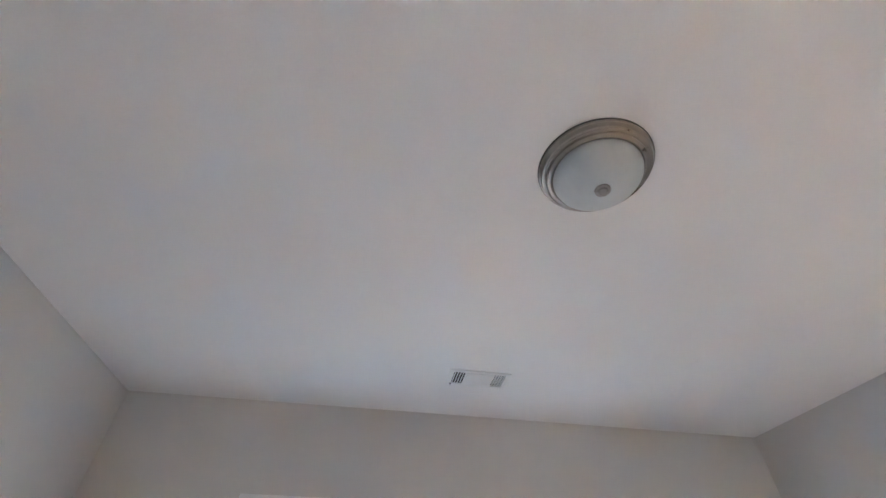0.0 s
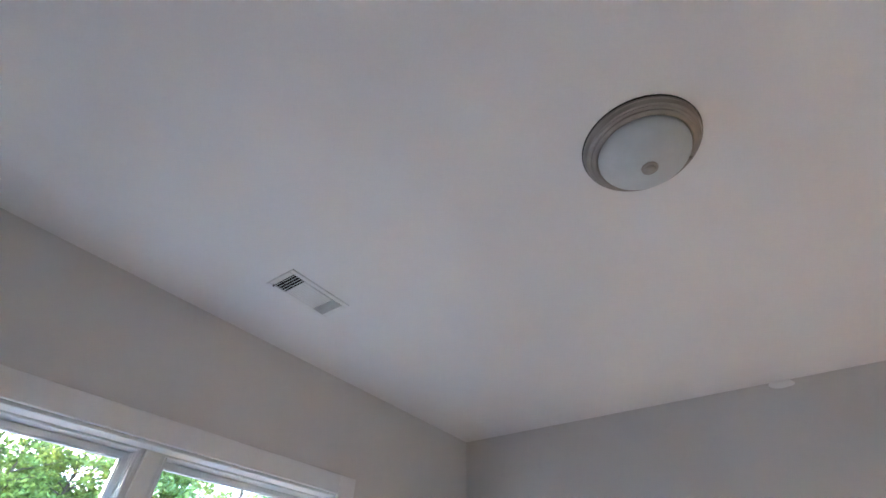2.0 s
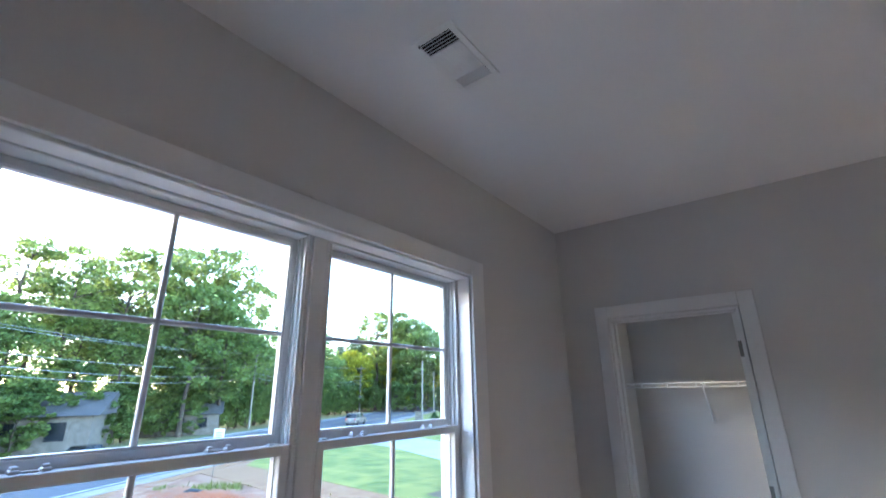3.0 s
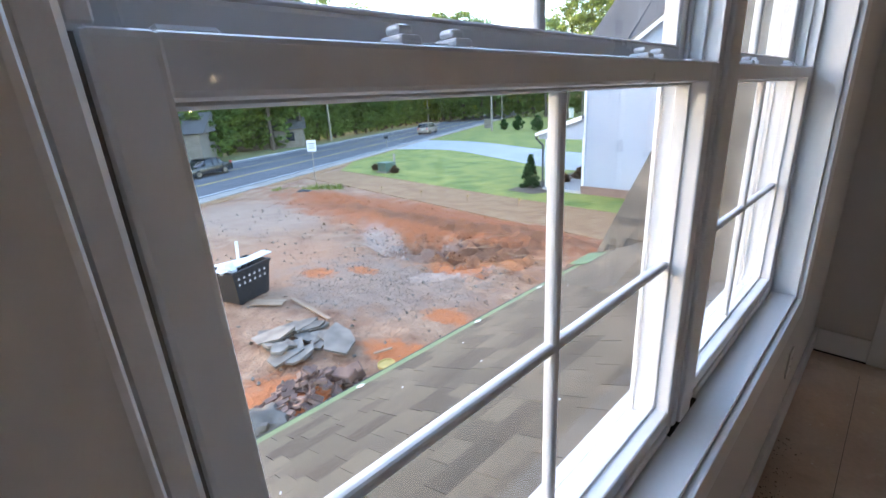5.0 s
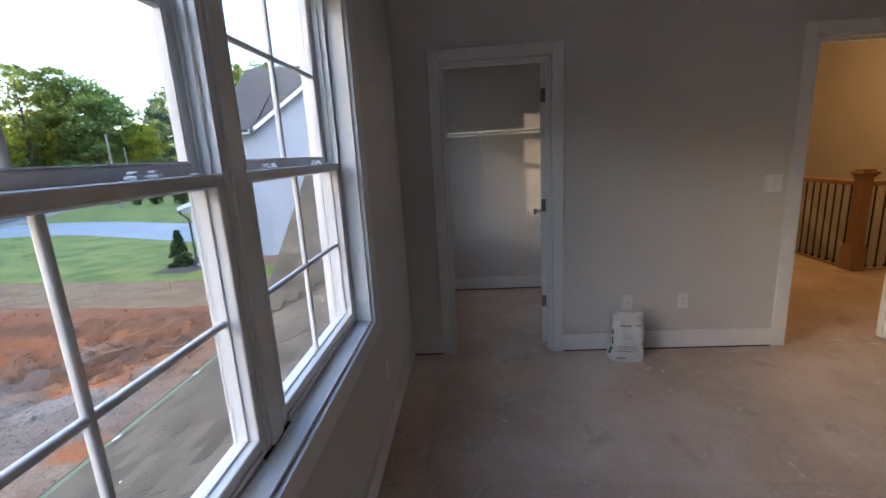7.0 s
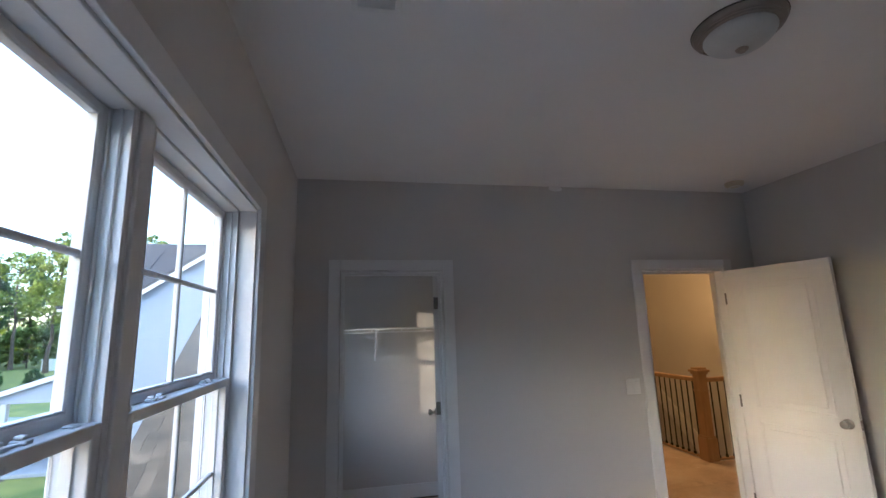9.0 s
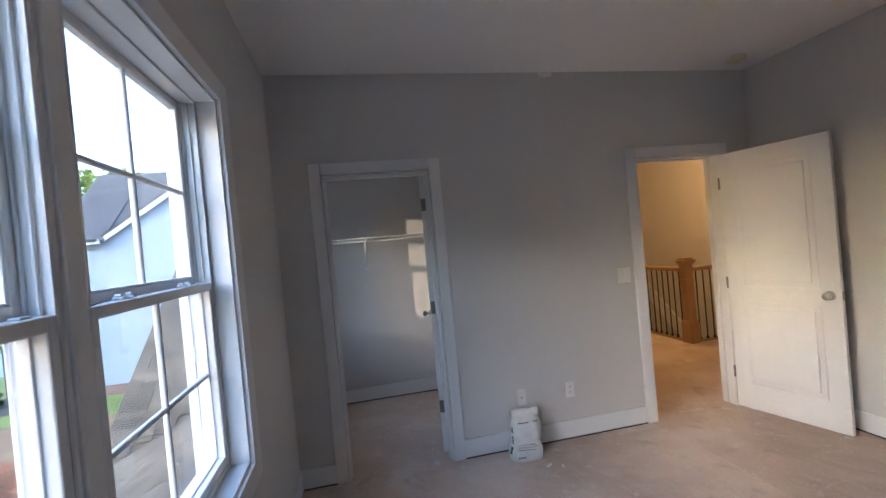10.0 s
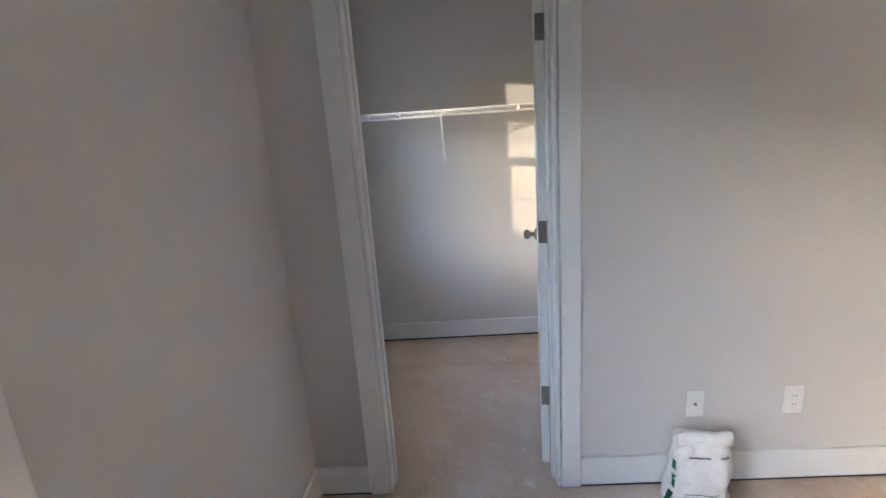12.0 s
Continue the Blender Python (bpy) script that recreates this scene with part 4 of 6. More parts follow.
def build_porch_roof():
    tilt = math.degrees(math.atan(SLOPE))
    run = math.hypot(-0.17 - EAVE_X, WALL_Z - EAVE_Z)
    # deck under the shingles, ending on the valley
    bm = bmesh.new()
    end = VALLEY_Y + 0.02
    top = VALLEY_Y + (WALL_Z - EAVE_Z) / GABLE
    ring = [(EAVE_X, ROOF_Y0, EAVE_Z), (EAVE_X, end, EAVE_Z), (-0.172, top, WALL_Z), (-0.172, ROOF_Y0, WALL_Z)]
    lower = [bm.verts.new((x, y, z - 0.14)) for x, y, z in ring]
    upper = [bm.verts.new((x, y, z - 0.004)) for x, y, z in ring]
    bm.faces.new(upper)
    bm.faces.new(lower[::-1])
    for k in range(4):
        bm.faces.new((lower[k], lower[(k + 1) % 4], upper[(k + 1) % 4], upper[k]))
    bmesh.ops.recalc_face_normals(bm, faces=bm.faces)
    roof = tagged(part("porch_roof", bm, SHINGLE, None, "low porch roof of weathered brown shingles below the window"), category="roof")
    # drip edge strip
    box("drip_edge", (EAVE_X - 0.012, ROOF_Y0, EAVE_Z - 0.06), (EAVE_X, VALLEY_Y, EAVE_Z + 0.006), SEAL, roof, "dark drip edge")
    bm = bmesh.new()
    slab(bm, (0, ROOF_Y0, 0.0), (0.125, VALLEY_Y - 0.02, 0.004), m=Matrix.Translation((EAVE_X + 0.004, 0, EAVE_Z + 0.004)) @ pose(0, 0, 0, 0, -tilt, 0))
    part("starter_strip", bm, DRIP, roof, "green flashing strip along the eave")
    # shingles: courses run along y, each tab laid up the slope
    rng = random.Random(4)
    widths = (0.16, 0.21, 0.26, 0.33)
    stock = {w: shingle_mesh(w, 0.20) for w in widths}
    step, made, rest = 0.142, 0, bmesh.new()
    d = 0.115
    while d < run - 0.05:
        x, z = EAVE_X + d * math.cos(radians(tilt)), EAVE_Z + d * math.sin(radians(tilt))
        y_end = VALLEY_Y + (z - EAVE_Z) / GABLE
        y = ROOF_Y0 - rng.random() * 0.3
        while y < y_end:
            w = rng.choice(widths)
            if y + w > ROOF_Y0 and y + w < y_end + 0.05:
                m = Matrix.Translation((x, y + w, z + rng.random() * 0.002)) @ pose(0, 0, 0, 0, -tilt, 0) @ pose(0, 0, 0, 0, 0, -90)
                near = -2.6 < y < 1.2 and d < 1.95
                if near and made < 300:
                    ob = new("shingle", stock[w])
                    ob.parent = roof
                    ob.matrix_local = m
                    made += 1
                else:
                    slab(rest, (0.002, 0, 0), (w - 0.002, 0.20, 0.006), m=m)
            y += w
        d += step
    tagged(part("shingle_field", rest, SHINGLE, roof), kind="stuff")
    # wide end piece of the flashing, not yet shingled over
    bm = bmesh.new()
    slab(bm, (0, 1.62, 0.0), (0.24, 2.14, 0.005), 0.001, m=Matrix.Translation((EAVE_X - 0.06, 0, EAVE_Z + 0.018)) @ pose(0, 0, 0, 0, -tilt * 0.6, 0))
    part("flashing_end", bm, DRIP, roof, "green flashing sheet at the end of the eave")
    # white fastener flags left along the eave
    for y in (-1.55, -0.25, 0.75, 1.75):
        bm = bmesh.new()
        slab(bm, (-0.03, -0.02, 0), (0.03, 0.02, 0.003), m=Matrix.Translation((EAVE_X + 0.10, y, EAVE_Z + 0.055)) @ pose(0, 0, 0, 0, -tilt, 20))
        part("tag", bm, WHITEPAINT, roof, "small white plastic tag")
    for k in range(12):
        dd, y = 0.15 + rng.random() * (run - 0.3), -2.6 + rng.random() * 4.5
        x, z = EAVE_X + dd * math.cos(radians(tilt)), EAVE_Z + dd * math.sin(radians(tilt)) + 0.012
        bm = bmesh.new()
        slab(bm, (-0.006, -0.004, 0), (0.006, 0.004, 0.003), m=Matrix.Translation((x, y, z)) @ pose(0, 0, 0, 0, -tilt, rng.random() * 180))
        part("scrap", bm, WHITEPAINT, roof, "tiny white scrap")


def build_gable_roof():
    """The slope of the projecting gable beside the window, rising away from it, with its raking front edge."""
    tilt = math.atan(GABLE)
    y1 = 7.2
    z1 = EAVE_Z + GABLE * (y1 - VALLEY_Y)
    bm = bmesh.new()
    ring = [(EAVE_X, VALLEY_Y, EAVE_Z), (EAVE_X, y1, z1), (-0.172, y1, z1), (-0.172, VALLEY_Y + (WALL_Z - EAVE_Z) / GABLE, WALL_Z)]
    lower = [bm.verts.new((x, y, z - 0.16)) for x, y, z in ring]
    upper = [bm.verts.new((x, y, z - 0.006)) for x, y, z in ring]
    bm.faces.new(upper)
    bm.faces.new(lower[::-1])
    for k in range(4):
        bm.faces.new((lower[k], lower[(k + 1) % 4], upper[(k + 1) % 4], upper[k]))
    bmesh.ops.recalc_face_normals(bm, faces=bm.faces)
    roof = tagged(part("gable_roof", bm, SHINGLE, None, "steep brown shingled gable slope beside the porch roof"), category="roof")
    rest = bmesh.new()
    rng = random.Random(9)
    step, d = 0.142, 0.04
    run = (y1 - VALLEY_Y) / math.cos(tilt)
    while d < run - 0.1:
        y, z = VALLEY_Y + d * math.cos(tilt), EAVE_Z + d * math.sin(tilt)
        x_end = min(EAVE_X + (z - EAVE_Z) / SLOPE, -0.18)
        x = EAVE_X - 0.012
        while x < x_end:
            w = rng.choice((0.16, 0.21, 0.26, 0.33))
            slab(rest, (0.002, 0, 0), (min(w, x_end - x + 0.02) - 0.002, 0.20, 0.008), m=Matrix.Translation((x, y, z + rng.random() * 0.002)) @ pose(0, 0, 0, math.degrees(tilt), 0, 0))
            x += w
        d += step
    tagged(part("shingle_field", rest, SHINGLE, roof), kind="stuff")
    # front wall below the rake
    bm = bmesh.new()
    tri = [(EAVE_X + 0.06, VALLEY_Y + 0.2, EAVE_Z - 0.2), (EAVE_X + 0.06, y1, z1 - 0.2), (EAVE_X + 0.06, y1, GROUND), (EAVE_X + 0.06, VALLEY_Y + 0.2, GROUND)]
    a = [bm.verts.new(p) for p in tri]
    b = [bm.verts.new((p[0] + 0.12, p[1], p[2])) for p in tri]
    bm.faces.new(a)
    bm.faces.new(b[::-1])
    for k in range(4):
        bm.faces.new((a[k], a[(k + 1) % 4], b[(k + 1) % 4], b[k]))
    bmesh.ops.recalc_face_normals(bm, faces=bm.faces)
    part("front_wall", bm, SIDING, roof, "white siding under the rake")
    bm = bmesh.new()
    slab(bm, (EAVE_X - 0.03, ROOF_Y0 + 0.3, GROUND), (EAVE_X + 0.25, ROOF_Y0 + 0.55, EAVE_Z - 0.14))
    slab(bm, (EAVE_X - 0.03, VALLEY_Y - 0.3, GROUND), (EAVE_X + 0.25, VALLEY_Y - 0.05, EAVE_Z - 0.14))
    part("porch_post", bm, VINYL, roof, "white square porch posts")


# ---- outdoors: ground, road and lawn ----
ROAD_U, ROAD_N = Vector((-0.47, 0.883, 0)), Vector((0.883, 0.47, 0))


def road_point(along, off, z=GROUND):
    p = ROAD_U * along + ROAD_N * off
    return Vector((p.x, p.y, z))


def sheet(name, ring, z0, z1, material, label, kind="structure", category=""):
    bm = bmesh.new()
    lower = [bm.verts.new((x, y, z0)) for x, y in ring]
    upper = [bm.verts.new((x, y, z1)) for x, y in ring]
    bm.faces.new(upper)
    bm.faces.new(lower[::-1])
    n = len(ring)
    for k in range(n):
        bm.faces.new((lower[k], lower[(k + 1) % n], upper[(k + 1) % n], upper[k]))
    bmesh.ops.recalc_face_normals(bm, faces=bm.faces)
    bmesh.ops.triangulate(bm, faces=[f for f in bm.faces if len(f.verts) > 4])
    return tagged(part(name, bm, material, None, label), category=category, kind=kind)


def strip(a, b, off0, off1):
    return [road_point(k, o).to_2d() for k, o in ((a, off0), (b, off0), (b, off1), (a, off1))]


def smooth_path(points, n=8):
    """A rounded line through the points (Catmull-Rom)."""
    out = []
    p = [points[0], *points, points[-1]]
    for a, b, c, d in zip(p, p[1:], p[2:], p[3:]):
        for k in range(n):
            t = k / n
            out.append(tuple(0.5 * (2 * b[i] + (c[i] - a[i]) * t + (2 * a[i] - 5 * b[i] + 4 * c[i] - d[i]) * t * t + (3 * b[i] - a[i] - 3 * c[i] + d[i]) * t ** 3) for i in (0, 1)))
    out.append(tuple(points[-1]))
    return out


def build_ground():
    # one sheet to the horizon, finely divided and uneven on the lot
    bm = bmesh.new()
    xs = sorted({*(-2000, -600, -250, -120, -70, -45), *[-32 + 0.5 * k for k in range(20)], *[-22 + 0.15 * k for k in range(134)], *(0, 6, 30, 120, 600, 2000)})
    ys = sorted({*(-2000, -600, -200, -60, -20, -8), *[-6 + 0.4 * k for k in range(12)], *[-1.2 + 0.15 * k for k in range(100)], *(17, 20, 30, 60, 120, 250, 600, 2000)})
    grid = {}
    for i, x in enumerate(xs):
        for j, y in enumerate(ys):
            lot = min(max((x + 31) / 4, 0), 1) * min(max((-2 - x) / 2, 0), 1) * min(max((13.5 - y) / 3, 0), 1) * min(max((y + 6) / 2, 0), 1)
            z = 0.05 * noise.fractal(Vector((x * 0.7, y * 0.7, 0)), 1.0, 2.0, 4) + 0.025 * noise.fractal(Vector((x * 2.6, y * 2.6, 3)), 0.8, 2.0, 3)
            ridge = math.exp(-((y - 8.8 - 0.6 * math.sin(x * 0.5)) / 1.2) ** 2) * 0.22 * (1 + 0.8 * noise.noise(Vector((x * 0.9, y * 0.9, 5))))
            pit = -0.30 * math.exp(-(((x + 11.5) / 3.4) ** 2 + ((y - 6.4) / 1.3) ** 2)) * (1 + noise.noise(Vector((x * 1.3, y * 1.3, 9))))
            turned = math.exp(-(((x + 10.0) / 4.5) ** 2 + ((y - 6.9) / 1.6) ** 2)) * 0.34 * (0.5 - abs(noise.noise(Vector((x * 1.1 + y * 0.6, y * 2.1 - x * 0.7, 2)))) * 2.4 + 0.5 * noise.noise(Vector((x * 3.1, y * 3.1, 4))))
            far_turned = 0.16 * math.exp(-((y - 9.0) / 1.6) ** 2) * noise.fractal(Vector((x * 1.8, y * 2.4, 8)), 0.7, 2.0, 3)
            grid[i, j] = bm.verts.new((x, y, GROUND + lot * (z + ridge + pit + turned + far_turned) - 0.03))
    for i in range(len(xs) - 1):
        for j in range(len(ys) - 1):
            bm.faces.new((grid[i, j], grid[i + 1, j], grid[i + 1, j + 1], grid[i, j + 1]))
    sheet("verge_near", strip(-140, 420, -22.5, -21.6), GROUND - 0.05, GROUND + 0.008, STRAW, "dusty worn soil strip beside the kerb", category="verge")
    setting("ground", bm, CLAY, "uneven bare red clay building lot with gravel and pale mud", "ground", True)
    g = GROUND
    # lawn, with the concrete drive laid through it
    edge = smooth_path([(-31.5, 15.8), (-24, 15.4), (-17, 14.8), (-8, 14.3), (2, 14.2), (14, 14.2)], 6)
    sheet("lawn", [*edge, (14, 300), *(tuple(road_point(k, -22.2).to_2d()) for k in (340, 180, 34))], g - 0.05, g + 0.02, LAWN, "mown green front lawn", category="lawn")
    straw = smooth_path([(-32, 12.4), (-24, 12.0), (-16, 11.4), (-8, 10.8), (2, 10.6), (14, 10.6)], 6)
    sheet("straw_strip", [*straw, *edge[::-1]], g - 0.05, g + 0.005, STRAW, "strip of straw-covered bare soil beside the lawn", category="ground")
    near = smooth_path([(-40.5, 28.5), (-36, 30.0), (-31, 29.4), (-24, 26.6), (-17.2, 23.8), (-13, 23.2)], 8)
    far = smooth_path([(-13, 31.0), (-18.3, 31.6), (-25, 33.5), (-32, 36.3), (-38, 38.0), (-46, 38.4)], 8)
    sheet("driveway", [*near, *far], g - 0.05, g + 0.035, DRIVEWAY, "pale curved concrete driveway across the lawn", category="driveway")
    # road, kerbs, verges and lines
    sheet("road", strip(-140, 420, -37.5, -23.6), g - 0.05, g - 0.005, ASPHALT, "grey asphalt three-lane road", category="road")
    sheet("verge", strip(-140, 420, -60, -37.5), g - 0.06, g + 0.01, WEED, "rough grass verge across the road", category="verge")
    sheet("pavement", strip(-140, 420, -23.6, -22.5), g - 0.05, g + 0.06, KERB, "low pale dusty concrete kerb", category="kerb")
    sheet("pavement_far", strip(-140, 420, -38.0, -37.5), g - 0.05, g + 0.08, DRIVEWAY, "pale concrete kerb across the road", category="kerb")
    lines = tagged(new("road_marking"), "yellow and white painted road lines", "road marking", kind="structure")
    for off, w, ma in ((-28.3, 0.10, YELLOW), (-28.6, 0.10, YELLOW), (-32.6, 0.11, YELLOW), (-24.4, 0.10, WHITEPAINT), (-36.7, 0.10, WHITEPAINT)):
        ob = sheet("line", strip(-140, 420, off, off + w), g - 0.006, g + 0.003, ma, "")
        ob.parent = lines
        del ob["kind"]
    # weeds at the lot's roadside corner
    rng = random.Random(12)
    for cx, cy, n, s in ((-25.5, 10.2, 160, 1.0), (-26.8, 8.6, 90, 0.8), (-24.5, 11.2, 70, 0.6), (-25.5, 1.0, 80, 0.8), (-27.6, -1.5, 90, 0.9)):
        bm = bmesh.new()
        for _ in range(n):
            x, y, h, a = rng.gauss(0, s * 0.6), rng.gauss(0, s * 0.5), 0.1 + rng.random() * 0.3, rng.random() * 6.3
            dx, dy = 0.05 * math.cos(a), 0.05 * math.sin(a)
            v = [bm.verts.new(p) for p in ((x - dx, y - dy, 0), (x + dx, y + dy, 0), (x + 3 * dy, y - 3 * dx, h))]
            bm.faces.new(v)
        ob = part("weeds", bm, LAWN, None, "scrubby green weeds at the edge of the lot")
        ob.location = (cx, cy, g - 0.03)
        tagged(ob, category="weeds", kind="stuff")


# ---- outdoors: trees and shrubs ----
def leaves(bm, rng, centre, radius, n, size, flat=0.75):
    for _ in range(n):
        while True:
            p = Vector((rng.uniform(-1, 1), rng.uniform(-1, 1), rng.uniform(-1, 1)))
            if 0.25 < p.length < 1:
                break
        q = centre + Vector((p.x * radius, p.y * radius, p.z * radius * flat))
        s = size * rng.uniform(0.6, 1.4)
        m = Euler((rng.uniform(-0.9, 0.9), rng.uniform(-0.9, 0.9), rng.uniform(0, 6.3))).to_matrix()
        ring = [m @ Vector(c) * s + q for c in ((-0.9, -0.15, 0), (0.0, -0.55, 0.1), (0.95, 0.05, 0), (0.1, 0.5, -0.1))]
        bm.faces.new([bm.verts.new(c) for c in ring])


def tree(name, label, seed, height, spread, material, pine=False, bare=0.28, clumps=70, per=55, leaf=0.30, clump=(0.05, 0.11)):
    """A tree standing on the origin: tapered trunk with limbs, and a crown of leaf clumps along the limbs."""
    rng = random.Random(seed)
    t = thing(name, label, "tree")
    wood, crown = bmesh.new(), bmesh.new()
    lean = Vector((rng.uniform(-0.04, 0.04), rng.uniform(-0.04, 0.04), 1))
    r0 = height * 0.016
    prev, pr = Vector((0, 0, -0.2)), r0 * 1.3
    spine = []
    for k in range(1, 9):
        p = lean * (height * 0.96 * k / 8) + Vector((rng.uniform(-1, 1), rng.uniform(-1, 1), 0)) * height * 0.012
        rr = r0 * (1 - 0.9 * k / 8)
        tube(wood, prev, p, pr, rr, 7)
        spine.append(p)
        prev, pr = p, rr
    for k in range(clumps):
        f = bare + (1 - bare) * rng.random() ** 0.85
        base = lean * (height * 0.93 * f)
        if pine:
            reach = spread * (1 - f) ** 0.7 * 1.2 * rng.uniform(0.4, 1.0) + 0.3
        else:
            g = (f - bare) / (1 - bare)
            reach = spread * math.sqrt(max(1 - (1.75 * (g - 0.42)) ** 2, 0.06)) * rng.uniform(0.35, 1.0)
        a = rng.uniform(0, 2 * math.pi)
        tip = base + Vector((math.cos(a) * reach, math.sin(a) * reach, reach * rng.uniform(-0.1, 0.45)))
        if k % 3 == 0:
            tube(wood, base - Vector((0, 0, reach * 0.25)), tip, r0 * 0.22, r0 * 0.05, 5)
        leaves(crown, rng, tip, height * rng.uniform(*clump), per, leaf, 0.6)
    part("trunk", wood, BARK, t)
    part("crown", crown, material, t)
    return t


def place(kinds, spots, seed):
    rng = random.Random(seed)
    used = set()
    for n, x, y, s in spots:
        m = pose(x, y, GROUND - 0.02, 0, 0, rng.uniform(0, 360))
        src = kinds[n]
        src.scale = (1, 1, 1)
        if n not in used:
            used.add(n)
            src.matrix_world = m @ Matrix.Diagonal((s, s, s, 1))
            src["base"] = 1
        else:
            ob = copy_thing(src, m)
            ob.scale = (s, s, s * rng.uniform(0.93, 1.08))


def build_trees():
    kinds = {
        "oak": tree("tree", "tall leafy green roadside tree with broad crown", 1, 17, 5.6, LEAF, clumps=74, per=62, leaf=0.30),
        "elm": tree("tree", "tall green tree with a ragged open crown", 2, 19, 4.6, LEAF, bare=0.35, clumps=58, per=52, leaf=0.28),
        # this tree's yellow leaves carry the sunlight in their colour
        "gold": tree("tree", "tree with evening sunlight painted into yellow-green leaves", 3, 15, 4.8, LEAF_SUN, clumps=80, per=60, leaf=0.30),
        "pine": tree("tree", "tall dark pine with layered branches", 4, 21, 3.6, PINE, pine=True, bare=0.35, clumps=85, per=55, leaf=0.26),
        "airy": tree("tree", "huge old roadside tree with an airy layered crown", 11, 24, 7.2, LEAF_LIGHT, bare=0.30, clumps=120, per=52, leaf=0.30, clump=(0.028, 0.062)),
        "wispy": tree("tree", "tall thin-crowned tree with wispy yellow-green foliage", 14, 22, 5.4, LEAF_LIGHT, bare=0.42, clumps=74, per=40, leaf=0.27, clump=(0.025, 0.055)),
        "low": tree("tree", "low dense green understorey tree", 5, 8, 3.8, LEAF, bare=0.08, clumps=60, per=60, leaf=0.26),
    }
    spots = []
    rng = random.Random(21)
    # the belt of woods across the road
    for k in range(64):
        along = 19 + k * 2.1 + rng.uniform(-1, 1)
        n = rng.choice(("oak", "elm", "low", "oak", "pine"))
        p = road_point(along, -44 - rng.uniform(0, 10))
        spots.append((n, p.x, p.y, (rng.uniform(0.75, 1.0) if n != "low" else rng.uniform(1.0, 1.5)) * (1.0 if along < 66 else 0.92)))
        for off in (-42.5, -47):
            p = road_point(along + rng.uniform(0.5, 2.0), off - rng.uniform(0, 2))
            spots.append(("low", p.x, p.y, rng.uniform(0.45, 0.85) * (1.25 if along > 60 else 1.0)))
    # unseen belt, added beside the opening the low sun shines through, blocks sky glow
    for k in range(26):
        along = (-52 + k * 2.3 if k < 19 else 12.5 + (k - 19) * 1.4) + rng.uniform(-0.5, 0.5)
        p = road_point(along, -46 - rng.uniform(0, 6))
        spots.append((rng.choice(("oak", "oak", "elm")), p.x, p.y, rng.uniform(0.8, 1.05)))
        p = road_point(along, -44)
        spots.append(("low", p.x, p.y, rng.uniform(0.7, 1.0)))
    # unseen trees added at that opening's edge to keep sun off the bedroom door
    for along, off, f in ((-9.0, -46, 0.95), (-3.0, -47.5, 0.92), (-0.7, -44.5, 0.62), (-1.3, -51, 0.8)):
        p = road_point(along, off)
        spots.append(("oak", p.x, p.y, f))
    # unseen pines added to screen the bedroom window from direct sun
    for along, off, f in ((0.6, -46, 0.72), (1.5, -50, 0.75)):
        p = road_point(along, off)
        spots.append(("pine", p.x, p.y, f))
    # taller trees seen above the belt: kind, degrees to the left of +y, distance, height
    for n, az, dist, top in (
        ("wispy", 82, 60, 18.5), ("wispy", 78, 62, 20.5), ("airy", 73.5, 66, 22.5), ("airy", 69, 70, 25.2), ("airy", 65, 74, 26.2), ("wispy", 61.8, 80, 25.5),
        ("oak", 67, 66, 19.0), ("oak", 63.5, 70, 18.5), ("elm", 56, 96, 24.0), ("oak", 53.8, 98, 19.0),
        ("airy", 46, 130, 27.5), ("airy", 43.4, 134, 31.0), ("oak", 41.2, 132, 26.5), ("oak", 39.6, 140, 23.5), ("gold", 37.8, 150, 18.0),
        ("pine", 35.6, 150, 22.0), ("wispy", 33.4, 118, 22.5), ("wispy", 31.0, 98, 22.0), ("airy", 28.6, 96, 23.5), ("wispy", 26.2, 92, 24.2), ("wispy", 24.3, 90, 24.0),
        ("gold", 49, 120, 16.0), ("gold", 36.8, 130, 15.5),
    ):
        full = {"oak": 17, "elm": 19, "gold": 15, "pine": 21, "airy": 24, "wispy": 22}[n]
        spots.append((n, 0.7 - dist * math.sin(radians(az)), -3 + dist * math.cos(radians(az)), top / full))
    # distance behind the neighbour's lawn and at the road's far end
    for k in range(30):
        az = radians(12 + k * 1.3)
        spots.append(("low", -118 * math.sin(az), 118 * math.cos(az), rng.uniform(0.7, 1.0)))
        dist = rng.uniform(120, 190)
        n = rng.choice(("oak", "gold", "pine", "elm", "low"))
        spots.append((n, -dist * math.sin(az), dist * math.cos(az), rng.uniform(1.05, 1.4) * (1.6 if n == "low" else 1)))
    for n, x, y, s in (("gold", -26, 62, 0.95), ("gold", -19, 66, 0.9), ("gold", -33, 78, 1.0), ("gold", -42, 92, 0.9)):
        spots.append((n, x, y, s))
    place(kinds, spots, 33)
    # far woods that close the horizon
    rng = random.Random(77)
    for name, label, lo, hi, near, far, top, ma, count in (("far_woods", "distant green woods closing the horizon", 4, 60, 185, 225, 15, LEAF, 5200), ("far_woods", "distant woods with sunlight painted into yellow-green leaves", 24, 52, 175, 190, 11, LEAF_SUN, 1500)):
        bm = bmesh.new()
        for _ in range(count):
            az, dist = radians(rng.uniform(lo, hi)), rng.uniform(near, far)
            c = Vector((-dist * math.sin(az), dist * math.cos(az), GROUND))
            h = top * (0.75 + 0.35 * noise.noise(Vector((az * 30, 3, 1))) + 0.2 * noise.noise(Vector((az * 90, 7, 1)))) * rng.random() ** 0.7
            leaves(bm, rng, c + Vector((0, 0, h)), 1.6, 3, 0.85, 0.8)
